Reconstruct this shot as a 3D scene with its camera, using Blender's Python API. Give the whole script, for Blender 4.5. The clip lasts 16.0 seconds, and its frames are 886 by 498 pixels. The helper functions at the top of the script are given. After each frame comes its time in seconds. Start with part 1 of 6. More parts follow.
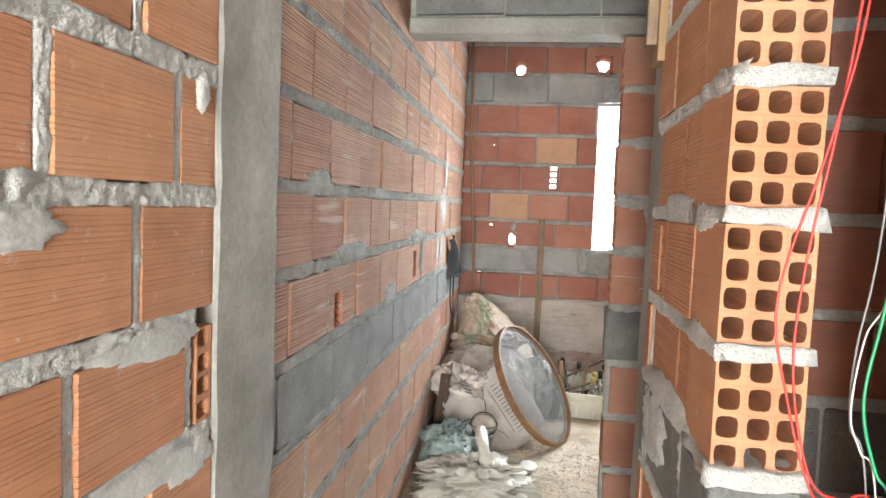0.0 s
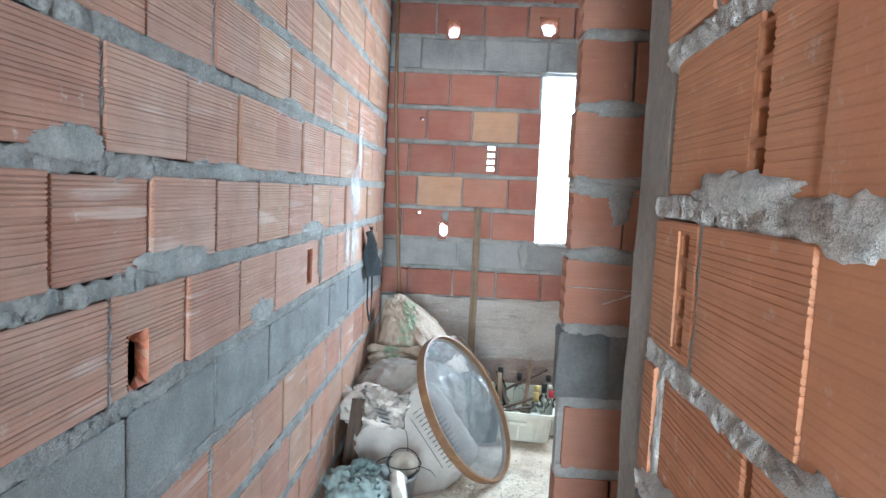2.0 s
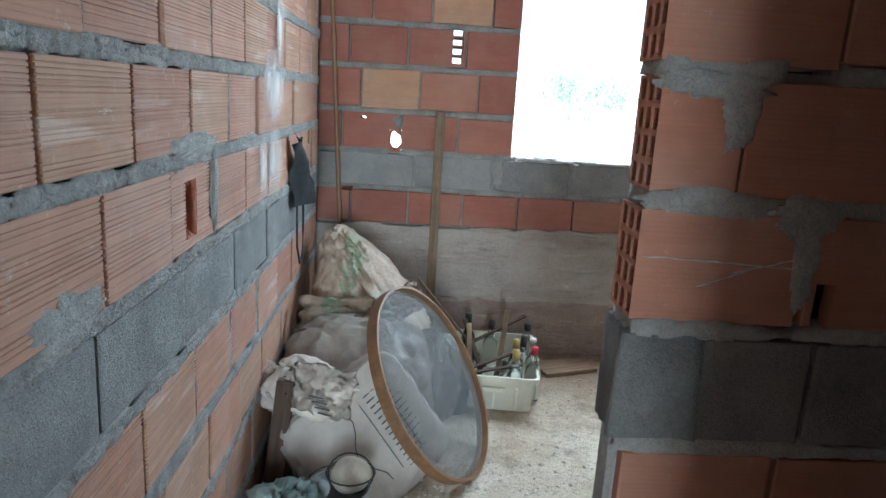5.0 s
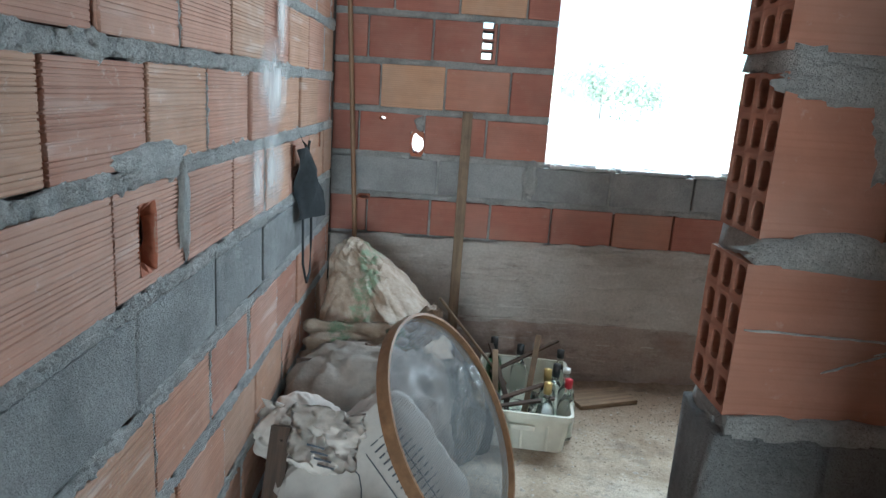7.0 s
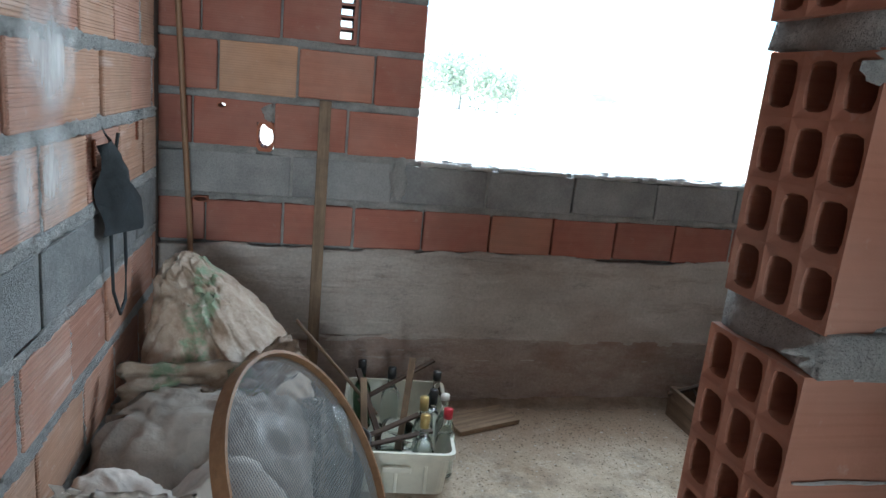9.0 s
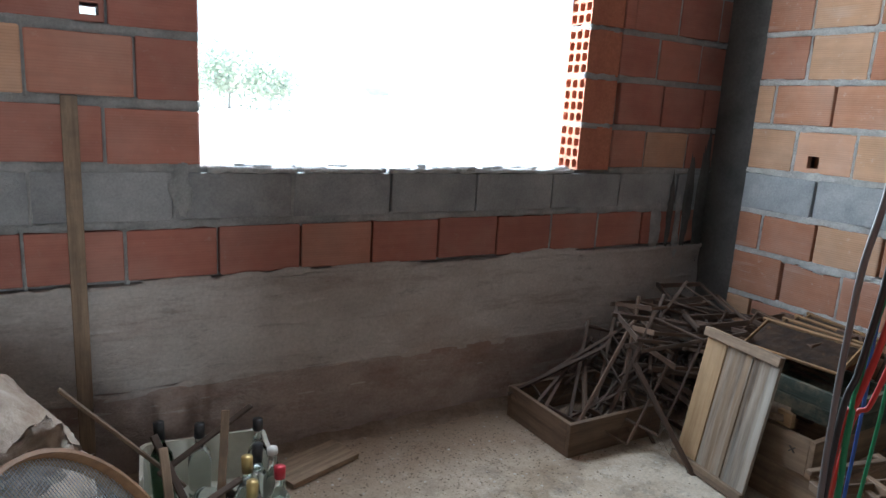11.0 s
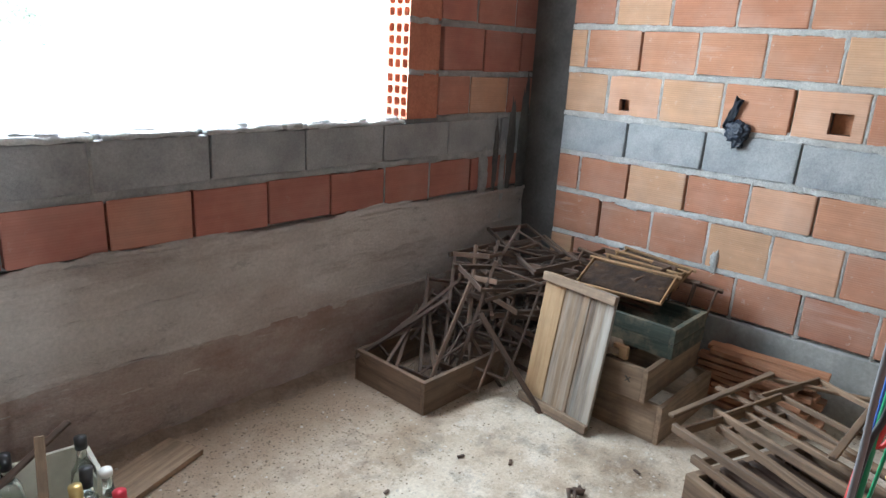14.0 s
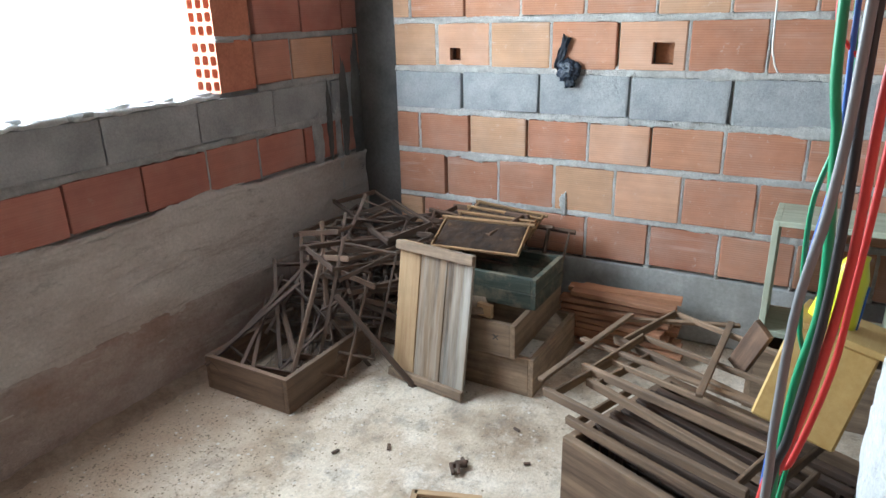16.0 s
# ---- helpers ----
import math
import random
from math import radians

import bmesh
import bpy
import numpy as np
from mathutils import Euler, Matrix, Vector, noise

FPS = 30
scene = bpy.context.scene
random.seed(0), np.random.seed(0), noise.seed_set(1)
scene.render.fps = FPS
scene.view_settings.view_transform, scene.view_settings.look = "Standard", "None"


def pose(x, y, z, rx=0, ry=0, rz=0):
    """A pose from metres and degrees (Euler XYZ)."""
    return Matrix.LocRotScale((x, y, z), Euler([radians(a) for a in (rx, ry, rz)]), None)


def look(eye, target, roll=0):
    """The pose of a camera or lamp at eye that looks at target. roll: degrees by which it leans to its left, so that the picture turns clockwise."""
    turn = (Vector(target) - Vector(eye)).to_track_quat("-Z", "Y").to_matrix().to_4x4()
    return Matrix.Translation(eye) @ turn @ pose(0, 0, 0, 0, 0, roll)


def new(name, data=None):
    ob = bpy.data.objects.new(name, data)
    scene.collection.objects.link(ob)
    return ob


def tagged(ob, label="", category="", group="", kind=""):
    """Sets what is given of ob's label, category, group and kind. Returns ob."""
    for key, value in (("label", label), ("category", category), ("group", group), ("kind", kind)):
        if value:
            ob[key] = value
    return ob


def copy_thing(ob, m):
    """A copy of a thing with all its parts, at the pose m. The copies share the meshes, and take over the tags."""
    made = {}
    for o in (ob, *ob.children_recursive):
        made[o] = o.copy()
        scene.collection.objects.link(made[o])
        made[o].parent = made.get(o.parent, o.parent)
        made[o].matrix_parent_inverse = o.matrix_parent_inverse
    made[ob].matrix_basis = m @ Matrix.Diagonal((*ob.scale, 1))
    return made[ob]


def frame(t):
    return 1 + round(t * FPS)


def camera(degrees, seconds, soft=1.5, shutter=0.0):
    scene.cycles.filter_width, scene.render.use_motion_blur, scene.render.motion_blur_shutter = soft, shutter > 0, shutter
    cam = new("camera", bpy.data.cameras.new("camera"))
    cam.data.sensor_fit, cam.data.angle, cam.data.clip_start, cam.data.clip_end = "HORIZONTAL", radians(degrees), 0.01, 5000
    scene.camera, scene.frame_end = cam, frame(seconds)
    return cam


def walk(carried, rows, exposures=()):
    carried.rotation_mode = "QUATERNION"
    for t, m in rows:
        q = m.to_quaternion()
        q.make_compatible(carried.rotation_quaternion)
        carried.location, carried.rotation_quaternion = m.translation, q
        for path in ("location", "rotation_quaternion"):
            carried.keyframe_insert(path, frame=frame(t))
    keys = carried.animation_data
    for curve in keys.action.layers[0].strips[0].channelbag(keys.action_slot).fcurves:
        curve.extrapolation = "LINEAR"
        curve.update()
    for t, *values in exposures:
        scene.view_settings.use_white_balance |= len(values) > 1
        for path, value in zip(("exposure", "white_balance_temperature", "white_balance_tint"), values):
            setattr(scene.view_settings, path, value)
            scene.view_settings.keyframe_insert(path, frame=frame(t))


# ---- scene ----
cam = camera(66.7, 16.0)
PATH = [
    (0, (-0.021, 0.016, 1.352), (-0.296, 1.993, 1.219), 2.3),
    (0.5, (-0.059, 0.184, 1.355), (-0.149, 2.18, 1.259), 3.6),
    (1, (-0.062, 0.364, 1.35), (-0.004, 2.357, 1.197), 2.7),
    (1.5, (-0.017, 0.56, 1.357), (-0.068, 2.557, 1.249), 2.7),
    (2, (0.004, 0.75, 1.359), (-0.091, 2.74, 1.188), 2.7),
    (2.5, (-0.052, 0.978, 1.352), (0.073, 2.966, 1.173), 2.7),
    (3, (-0.071, 1.145, 1.373), (0.098, 3.126, 1.163), 2.4),
    (3.5, (-0.01, 1.267, 1.391), (-0.044, 3.259, 1.219), 3.3),
    (4, (-0.045, 1.433, 1.381), (-0.077, 3.417, 1.128), 3.7),
    (4.5, (-0.091, 1.562, 1.353), (0.001, 3.52, 0.956), 3.5),
    (4.7, (-0.107, 1.603, 1.337), (-0.006, 3.552, 0.902), 3.5),
    (6.8, (-0.063, 1.95, 1.349), (-0.062, 3.898, 0.895), 4.2),
    (7, (-0.087, 1.991, 1.347), (-0.069, 3.939, 0.893), 4.0),
    (7.5, (-0.12, 2.086, 1.34), (0.038, 4.017, 0.845), 3.5),
    (8, (-0.07, 2.185, 1.334), (0.118, 4.117, 0.853), 3.5),
    (8.5, (-0.045, 2.284, 1.348), (0.095, 4.23, 0.91), 4.4),
    (9, (-0.065, 2.389, 1.342), (0.354, 4.291, 0.888), 5.6),
    (9.5, (-0.067, 2.523, 1.304), (0.626, 4.343, 0.847), 7.0),
    (10, (-0.065, 2.562, 1.271), (0.76, 4.324, 0.806), 4.4),
    (10.2, (-0.038, 2.596, 1.263), (0.774, 4.372, 0.83), 3.7),
    (12.3, (-0.062, 2.956, 1.385), (1.271, 4.364, 0.897), 3.7),
    (12.5, (-0.058, 2.956, 1.376), (1.27, 4.362, 0.864), 3.4),
    (13, (-0.083, 2.979, 1.375), (1.316, 4.312, 0.86), 3.3),
    (13.5, (-0.077, 3.008, 1.368), (1.318, 4.329, 0.813), 4.8),
    (14, (-0.06, 2.983, 1.357), (1.363, 4.267, 0.786), 3.3),
    (14.5, (-0.025, 3.001, 1.344), (1.396, 4.265, 0.725), 2.9),
    (15, (0.03, 3.03, 1.333), (1.478, 4.24, 0.67), 3.9),
    (15.5, (0.07, 3.049, 1.34), (1.601, 4.146, 0.667), 2.1),
    (16, (0.117, 3.041, 1.35), (1.747, 3.981, 0.673), -1.4),
]
EXPOSURES = [(0, 2.5, 6500, 4), (0.6, 2.62, 5400, -1), (1.0, 2.55, 5250, -1), (1.6, 2.68, 5250, -2), (2.6, 2.65, 5300, -4), (3.5, 2.12, 5350, -4), (7, 1.76, 5350, -5), (7.5, 1.68, 5400, -5), (8.2, 1.8, 5450, -5), (8.6, 1.6, 5400, -5), (9.0, 1.5, 5450, -2), (9.5, 1.0, 5400, 1), (10.2, 1.45, 5500, 2), (12.4, 1.2, 5700, 5), (13.0, 1.58, 5700, 3), (14.5, 2.27, 5700, 2), (16, 2.32, 5700, 1)]
walk(cam, [(t, look(eye, target, roll)) for t, eye, target, roll in PATH], exposures=EXPOSURES)

# ---- light ----
world = bpy.data.worlds.new("world")
scene.world = world
world.use_nodes = True
_wn = world.node_tree
_bg = _wn.nodes["Background"]
_sky = _wn.nodes.new("ShaderNodeTexSky")
_sky.sky_type = "NISHITA"
_sky.sun_disc = False
_sky.sun_elevation = radians(48)
_sky.sun_rotation = radians(251.6)
_sky.dust_density = 0.6
_sky.air_density = 1.0
_sky.ozone_density = 0.6
_wn.links.new(_sky.outputs[0], _bg.inputs[0])
_bg.inputs[1].default_value = 0.15
sun = new("sun", bpy.data.lights.new("sun", "SUN"))
sun.data.energy = 5.0
sun.data.angle = radians(30)
sun.data.color = (1.0, 0.93, 0.84)
sun.matrix_world = look((-9, -3, 10.5), (0, 0, 0))


def daylight(name, at, target, width, height, power, colour):
    """The sky's light in an opening."""
    ob = new(name, bpy.data.lights.new(name, "AREA"))
    ob.data.shape, ob.data.size, ob.data.size_y = "RECTANGLE", width, height
    ob.data.energy, ob.data.color = power, colour
    ob.matrix_world = look(at, target)
    return ob


daylight("window_daylight", (1.194, 5.27, 1.58), (1.194, 0, 0.4), 1.6, 1.05, 28, (0.96, 0.98, 1.0))
daylight("yard_daylight", (-0.08, -2.45, 1.0), (-0.08, 3, 0.4), 1.0, 1.9, 45, (1.0, 0.98, 0.95))


# ---- materials ----
def material(name):
    m = bpy.data.materials.new(name)
    m.use_nodes = True
    nt = m.node_tree
    return m, nt, nt.nodes["Principled BSDF"]


def node(nt, kind, **values):
    n = nt.nodes.new(kind)
    for k, v in values.items():
        n.inputs[k.replace("_", " ")].default_value = v
    return n


def noise_tex(nt, vec, scale, detail=4.0, rough=0.6):
    n = node(nt, "ShaderNodeTexNoise", Scale=scale, Detail=detail, Roughness=rough)
    nt.links.new(vec, n.inputs["Vector"])
    return n.outputs["Fac"]


def ramp(nt, fac, *stops):
    n = nt.nodes.new("ShaderNodeValToRGB")
    els = n.color_ramp.elements
    while len(els) < len(stops):
        els.new(0.5)
    for e, (p, c) in zip(els, stops):
        e.position = p
        e.color = (*c, 1) if len(c) == 3 else c
    nt.links.new(fac, n.inputs[0])
    return n.outputs[0]


def grey(v):
    return (v, v, v)


def mixed(nt, a, b, fac, mode="MIX"):
    n = nt.nodes.new("ShaderNodeMix")
    n.data_type = "RGBA"
    n.blend_type = mode
    for sock, v in ((n.inputs[6], a), (n.inputs[7], b), (n.inputs[0], fac)):
        if isinstance(v, bpy.types.NodeSocket):
            nt.links.new(v, sock)
        elif isinstance(v, (int, float)):
            sock.default_value = v
        else:
            sock.default_value = (*v, 1)
    return n.outputs[2]


def maths(nt, op, a, b=0.0):
    n = nt.nodes.new("ShaderNodeMath")
    n.operation = op
    for sock, v in ((n.inputs[0], a), (n.inputs[1], b)):
        if isinstance(v, bpy.types.NodeSocket):
            nt.links.new(v, sock)
        else:
            sock.default_value = v
    return n.outputs[0]


def half_up(nt, v):
    """Brings -1..1 to 0..1."""
    return maths(nt, "ADD", maths(nt, "MULTIPLY", v, 0.5), 0.5)


def relief(nt, bsdf, height, strength=0.4, distance=0.005, before=None):
    n = node(nt, "ShaderNodeBump", Strength=strength, Distance=distance)
    nt.links.new(height, n.inputs["Height"])
    if before:
        nt.links.new(before, n.inputs["Normal"])
    nt.links.new(n.outputs[0], bsdf.inputs["Normal"])
    return n.outputs[0]


def place(nt, random_shift=True):
    """World position, shifted by each object's own random number."""
    pos = nt.nodes.new("ShaderNodeNewGeometry").outputs["Position"]
    if not random_shift:
        return pos
    info = nt.nodes.new("ShaderNodeObjectInfo").outputs["Random"]
    comb = nt.nodes.new("ShaderNodeCombineXYZ")
    for i in range(3):
        nt.links.new(maths(nt, "MULTIPLY", info, 13.0 + 7 * i), comb.inputs[i])
    add = nt.nodes.new("ShaderNodeVectorMath")
    nt.links.new(pos, add.inputs[0])
    nt.links.new(comb.outputs[0], add.inputs[1])
    return add.outputs[0]


def brick_material(name, colours, ribs=0.6, dust=0.3, lime=0.25, bands=0.0):
    m, nt, b = material(name)
    pos = place(nt)
    rnd = nt.nodes.new("ShaderNodeObjectInfo").outputs["Random"]
    n = len(colours)
    base = ramp(nt, rnd, *[(i / n, c) for i, c in enumerate(colours)])
    base.node.color_ramp.interpolation = "CONSTANT"
    big = noise_tex(nt, pos, 9.0, 5.0)
    col = mixed(nt, base, ramp(nt, big, (0.3, grey(0.75)), (0.7, grey(1.1))), 0.6, "MULTIPLY")
    # fired streaks along the ribs
    sep = nt.nodes.new("ShaderNodeSeparateXYZ")
    nt.links.new(pos, sep.inputs[0])
    comb = nt.nodes.new("ShaderNodeCombineXYZ")
    nt.links.new(sep.outputs[2], comb.inputs[2])
    for i in (0, 1):
        nt.links.new(maths(nt, "MULTIPLY", sep.outputs[i], 0.08), comb.inputs[i])
    streak = noise_tex(nt, comb.outputs[0], 55.0, 3.0, 0.7)
    col = mixed(nt, col, ramp(nt, streak, (0.35, grey(0.8)), (0.65, grey(1.08))), 0.4, "MULTIPLY")
    if bands:
        band = noise_tex(nt, comb.outputs[0], 26.0, 2.0, 0.5)
        gone = ramp(nt, noise_tex(nt, pos, 2.5, 3.0), (0.45, grey(0)), (0.6, grey(1)))
        pale = maths(nt, "MULTIPLY", ramp(nt, band, (0.6, grey(0)), (0.66, grey(1))), gone)
        col = mixed(nt, col, (0.6, 0.5, 0.45), maths(nt, "MULTIPLY", pale, bands))
    # cement dust and splashes
    fine = noise_tex(nt, pos, 34.0, 8.0, 0.72)
    col = mixed(nt, col, (0.62, 0.58, 0.54), maths(nt, "MULTIPLY", ramp(nt, fine, (0.6, grey(0)), (0.72, grey(1))), lime))
    cloud = noise_tex(nt, pos, 4.0, 4.0)
    col = mixed(nt, col, (0.52, 0.42, 0.36), maths(nt, "MULTIPLY", ramp(nt, cloud, (0.42, grey(0)), (0.75, grey(1))), dust))
    nt.links.new(col, b.inputs["Base Color"])
    b.inputs["Roughness"].default_value = 0.9
    # combed ribs: height from world z, broken into a wide and a narrow rhythm
    wave = maths(nt, "SINE", maths(nt, "MULTIPLY", sep.outputs[2], 2 * math.pi / 0.0088))
    groove = ramp(nt, half_up(nt, wave), (0.0, grey(0)), (0.14, grey(0.15)), (0.3, grey(1)))
    gate = ramp(nt, noise_tex(nt, comb.outputs[0], 20.0, 1.0), (0.36, grey(0.08)), (0.46, grey(1)))
    rib = maths(nt, "MULTIPLY", groove, gate)
    # Shade inside the grooves is put into the colour as well.
    cut = maths(nt, "MULTIPLY", maths(nt, "SUBTRACT", 1.0, groove), gate)
    col = mixed(nt, col, mixed(nt, col, (0.66, 0.58, 0.52), 1.0, "MULTIPLY"), maths(nt, "MULTIPLY", cut, min(1.0, ribs)))
    nt.links.new(col, b.inputs["Base Color"])
    n1 = relief(nt, b, rib, ribs * 0.75, 0.0022)
    relief(nt, b, noise_tex(nt, pos, 120.0, 6.0), 0.35, 0.002, n1)
    return m


def rough_material(name, dark, light, scale=6.0, grain=90.0, bump=0.5, depth=0.004, rough=0.92, stain=None, shift=False, stain_at=(0.55, 0.7)):
    m, nt, b = material(name)
    pos = place(nt, shift)
    col = ramp(nt, noise_tex(nt, pos, scale, 7.0, 0.65), (0.32, dark), (0.68, light))
    col = mixed(nt, col, ramp(nt, noise_tex(nt, pos, grain, 4.0, 0.7), (0.3, grey(0.7)), (0.7, grey(1.2))), 0.6, "MULTIPLY")
    if stain:
        s = noise_tex(nt, pos, scale * 0.35, 6.0, 0.65)
        col = mixed(nt, col, stain, ramp(nt, s, (stain_at[0], grey(0)), (stain_at[1], grey(0.8))))
    nt.links.new(col, b.inputs["Base Color"])
    b.inputs["Roughness"].default_value = rough
    n1 = relief(nt, b, noise_tex(nt, pos, grain * 0.4, 6.0, 0.75), bump, depth)
    relief(nt, b, noise_tex(nt, pos, grain * 1.7, 4.0, 0.7), bump, depth * 0.6, n1)
    return m


def floor_material():
    """Old screed under dust: broad pale and grey patches, cement spills, pits and dark grit."""
    m, nt, b = material("dusty_screed")
    pos = place(nt, False)
    col = ramp(nt, noise_tex(nt, pos, 2.2, 8.0, 0.62), (0.36, (0.3, 0.225, 0.155)), (0.48, (0.54, 0.45, 0.345)), (0.64, (0.7, 0.62, 0.505)))
    col = mixed(nt, col, (0.77, 0.7, 0.6), ramp(nt, noise_tex(nt, pos, 3.6, 9.0, 0.74), (0.52, grey(0)), (0.66, grey(0.85))))
    col = mixed(nt, col, (0.22, 0.19, 0.16), ramp(nt, noise_tex(nt, pos, 6.0, 9.0, 0.75), (0.52, grey(0)), (0.66, grey(0.75))))
    col = mixed(nt, col, (0.14, 0.108, 0.078), ramp(nt, noise_tex(nt, pos, 20.0, 9.0, 0.8), (0.55, grey(0)), (0.66, grey(0.75))))
    apart = nt.nodes.new("ShaderNodeSeparateXYZ")
    nt.links.new(pos, apart.inputs[0])
    swept = maths(nt, "ADD", apart.outputs[1], maths(nt, "MULTIPLY", noise_tex(nt, pos, 2.6, 9.0, 0.72), 0.9))
    soil = ramp(nt, maths(nt, "MULTIPLY", maths(nt, "SUBTRACT", swept, 4.75), 1.6), (0.0, grey(0)), (0.9, grey(0.85)))
    col = mixed(nt, col, mixed(nt, (0.27, 0.17, 0.11), (0.42, 0.31, 0.225), noise_tex(nt, pos, 14.0, 8.0, 0.75)), soil)
    grit = maths(nt, "MULTIPLY", ramp(nt, noise_tex(nt, pos, 46.0, 5.0, 0.7), (0.57, grey(0)), (0.64, grey(0.7))), ramp(nt, noise_tex(nt, pos, 4.2, 5.0, 0.7), (0.5, grey(0.0)), (0.62, grey(1))))
    col = mixed(nt, col, (0.11, 0.085, 0.06), grit)
    col = mixed(nt, col, (0.42, 0.32, 0.225), ramp(nt, noise_tex(nt, pos, 7.5, 8.0, 0.75), (0.5, grey(0)), (0.62, grey(0.4))))
    col = mixed(nt, col, ramp(nt, noise_tex(nt, pos, 90.0, 4.0, 0.7), (0.3, grey(0.72)), (0.7, grey(1.15))), 0.7, "MULTIPLY")
    nt.links.new(col, b.inputs["Base Color"])
    b.inputs["Roughness"].default_value = 0.93
    n1 = relief(nt, b, noise_tex(nt, pos, 12.0, 8.0, 0.7), 0.7, 0.02)
    relief(nt, b, noise_tex(nt, pos, 70.0, 6.0, 0.75), 0.9, 0.006, n1)
    return m


def plinth_material(name, low, mid, high, stain, stained):
    """Concrete cast against boards: level streaks, pale tones, with reddish earth stains."""
    m, nt, b = material(name)
    pos = place(nt, False)
    mp = nt.nodes.new("ShaderNodeMapping")
    mp.inputs["Scale"].default_value = (0.5, 1.0, 1.0)
    nt.links.new(pos, mp.inputs["Vector"])
    v = mp.outputs[0]
    col = ramp(nt, noise_tex(nt, v, 3.5, 8.0, 0.6), (0.3, low), (0.52, mid), (0.7, high))
    col = mixed(nt, col, stain, ramp(nt, noise_tex(nt, v, 2.2, 9.0, 0.68), (0.5, grey(0)), (0.64, grey(stained))))
    col = mixed(nt, col, (0.17, 0.15, 0.135), ramp(nt, noise_tex(nt, v, 10.0, 8.0, 0.75), (0.58, grey(0)), (0.7, grey(0.6))))
    lay = nt.nodes.new("ShaderNodeMapping")
    lay.inputs["Scale"].default_value = (0.16, 1.0, 1.0)
    nt.links.new(pos, lay.inputs["Vector"])
    col = mixed(nt, col, (0.3, 0.22, 0.18), ramp(nt, noise_tex(nt, lay.outputs[0], 7.0, 8.0, 0.7), (0.56, grey(0)), (0.64, grey(0.4))))
    col = mixed(nt, col, (0.74, 0.7, 0.66), ramp(nt, noise_tex(nt, lay.outputs[0], 15.0, 6.0, 0.7), (0.6, grey(0)), (0.7, grey(0.5))))
    col = mixed(nt, col, ramp(nt, noise_tex(nt, pos, 80.0, 4.0, 0.7), (0.3, grey(0.75)), (0.7, grey(1.15))), 0.6, "MULTIPLY")
    nt.links.new(col, b.inputs["Base Color"])
    b.inputs["Roughness"].default_value = 0.92
    n1 = relief(nt, b, noise_tex(nt, v, 9.0, 9.0, 0.75), 1.0, 0.035)
    relief(nt, b, noise_tex(nt, pos, 110.0, 4.0, 0.7), 0.3, 0.003, n1)
    return m


def wood_material(name, dark, light, along=0, grain=40.0, rough=0.75, stain=(0.05, 0.04, 0.035), stained=0.5, streaked=False):
    """Sawn wood, grain along one axis of each piece's own space."""
    m, nt, b = material(name)
    obj = nt.nodes.new("ShaderNodeTexCoord").outputs["Object"]
    info = nt.nodes.new("ShaderNodeObjectInfo").outputs["Random"]
    mp = nt.nodes.new("ShaderNodeMapping")
    s = [1.0, 1.0, 1.0]
    s[along] = 0.07
    mp.inputs["Scale"].default_value = s
    nt.links.new(obj, mp.inputs["Vector"])
    c = nt.nodes.new("ShaderNodeCombineXYZ")
    for i in range(3):
        nt.links.new(maths(nt, "MULTIPLY", info, 5.0 + 3 * i), c.inputs[i])
    nt.links.new(c.outputs[0], mp.inputs["Location"])
    v = mp.outputs[0]
    g = noise_tex(nt, v, grain, 6.0, 0.7)
    col = ramp(nt, g, (0.3, dark), (0.7, light))
    tone = ramp(nt, info, (0.0, grey(0.72)), (1.0, grey(1.15)))
    col = mixed(nt, col, tone, 1.0, "MULTIPLY")
    if streaked:
        dark_line = noise_tex(nt, v, 14.0, 4.0, 0.6)
        col = mixed(nt, col, (0.05, 0.038, 0.03), ramp(nt, dark_line, (0.56, grey(0)), (0.66, grey(0.8))))
    w = noise_tex(nt, v if streaked else place(nt), 9.0 if streaked else 7.0, 7.0, 0.7)
    col = mixed(nt, col, stain, maths(nt, "MULTIPLY", ramp(nt, w, (0.45, grey(0)), (0.7, grey(1))), stained))
    nt.links.new(col, b.inputs["Base Color"])
    b.inputs["Roughness"].default_value = rough
    relief(nt, b, g, 0.5, 0.002)
    return m


def plain_material(name, colour, rough=0.5, metal=0.0, vary=0.25, scale=12.0, bump=0.2, depth=0.002, trans=0.0):
    m, nt, b = material(name)
    pos = place(nt)
    f = noise_tex(nt, pos, scale, 6.0, 0.65)
    nt.links.new(mixed(nt, colour, ramp(nt, f, (0.3, grey(1 - vary)), (0.7, grey(1 + vary * 0.5))), 1.0, "MULTIPLY"), b.inputs["Base Color"])
    b.inputs["Roughness"].default_value = rough
    b.inputs["Metallic"].default_value = metal
    b.inputs["Transmission Weight"].default_value = trans
    relief(nt, b, noise_tex(nt, pos, scale * 4, 5.0), bump, depth)
    return m


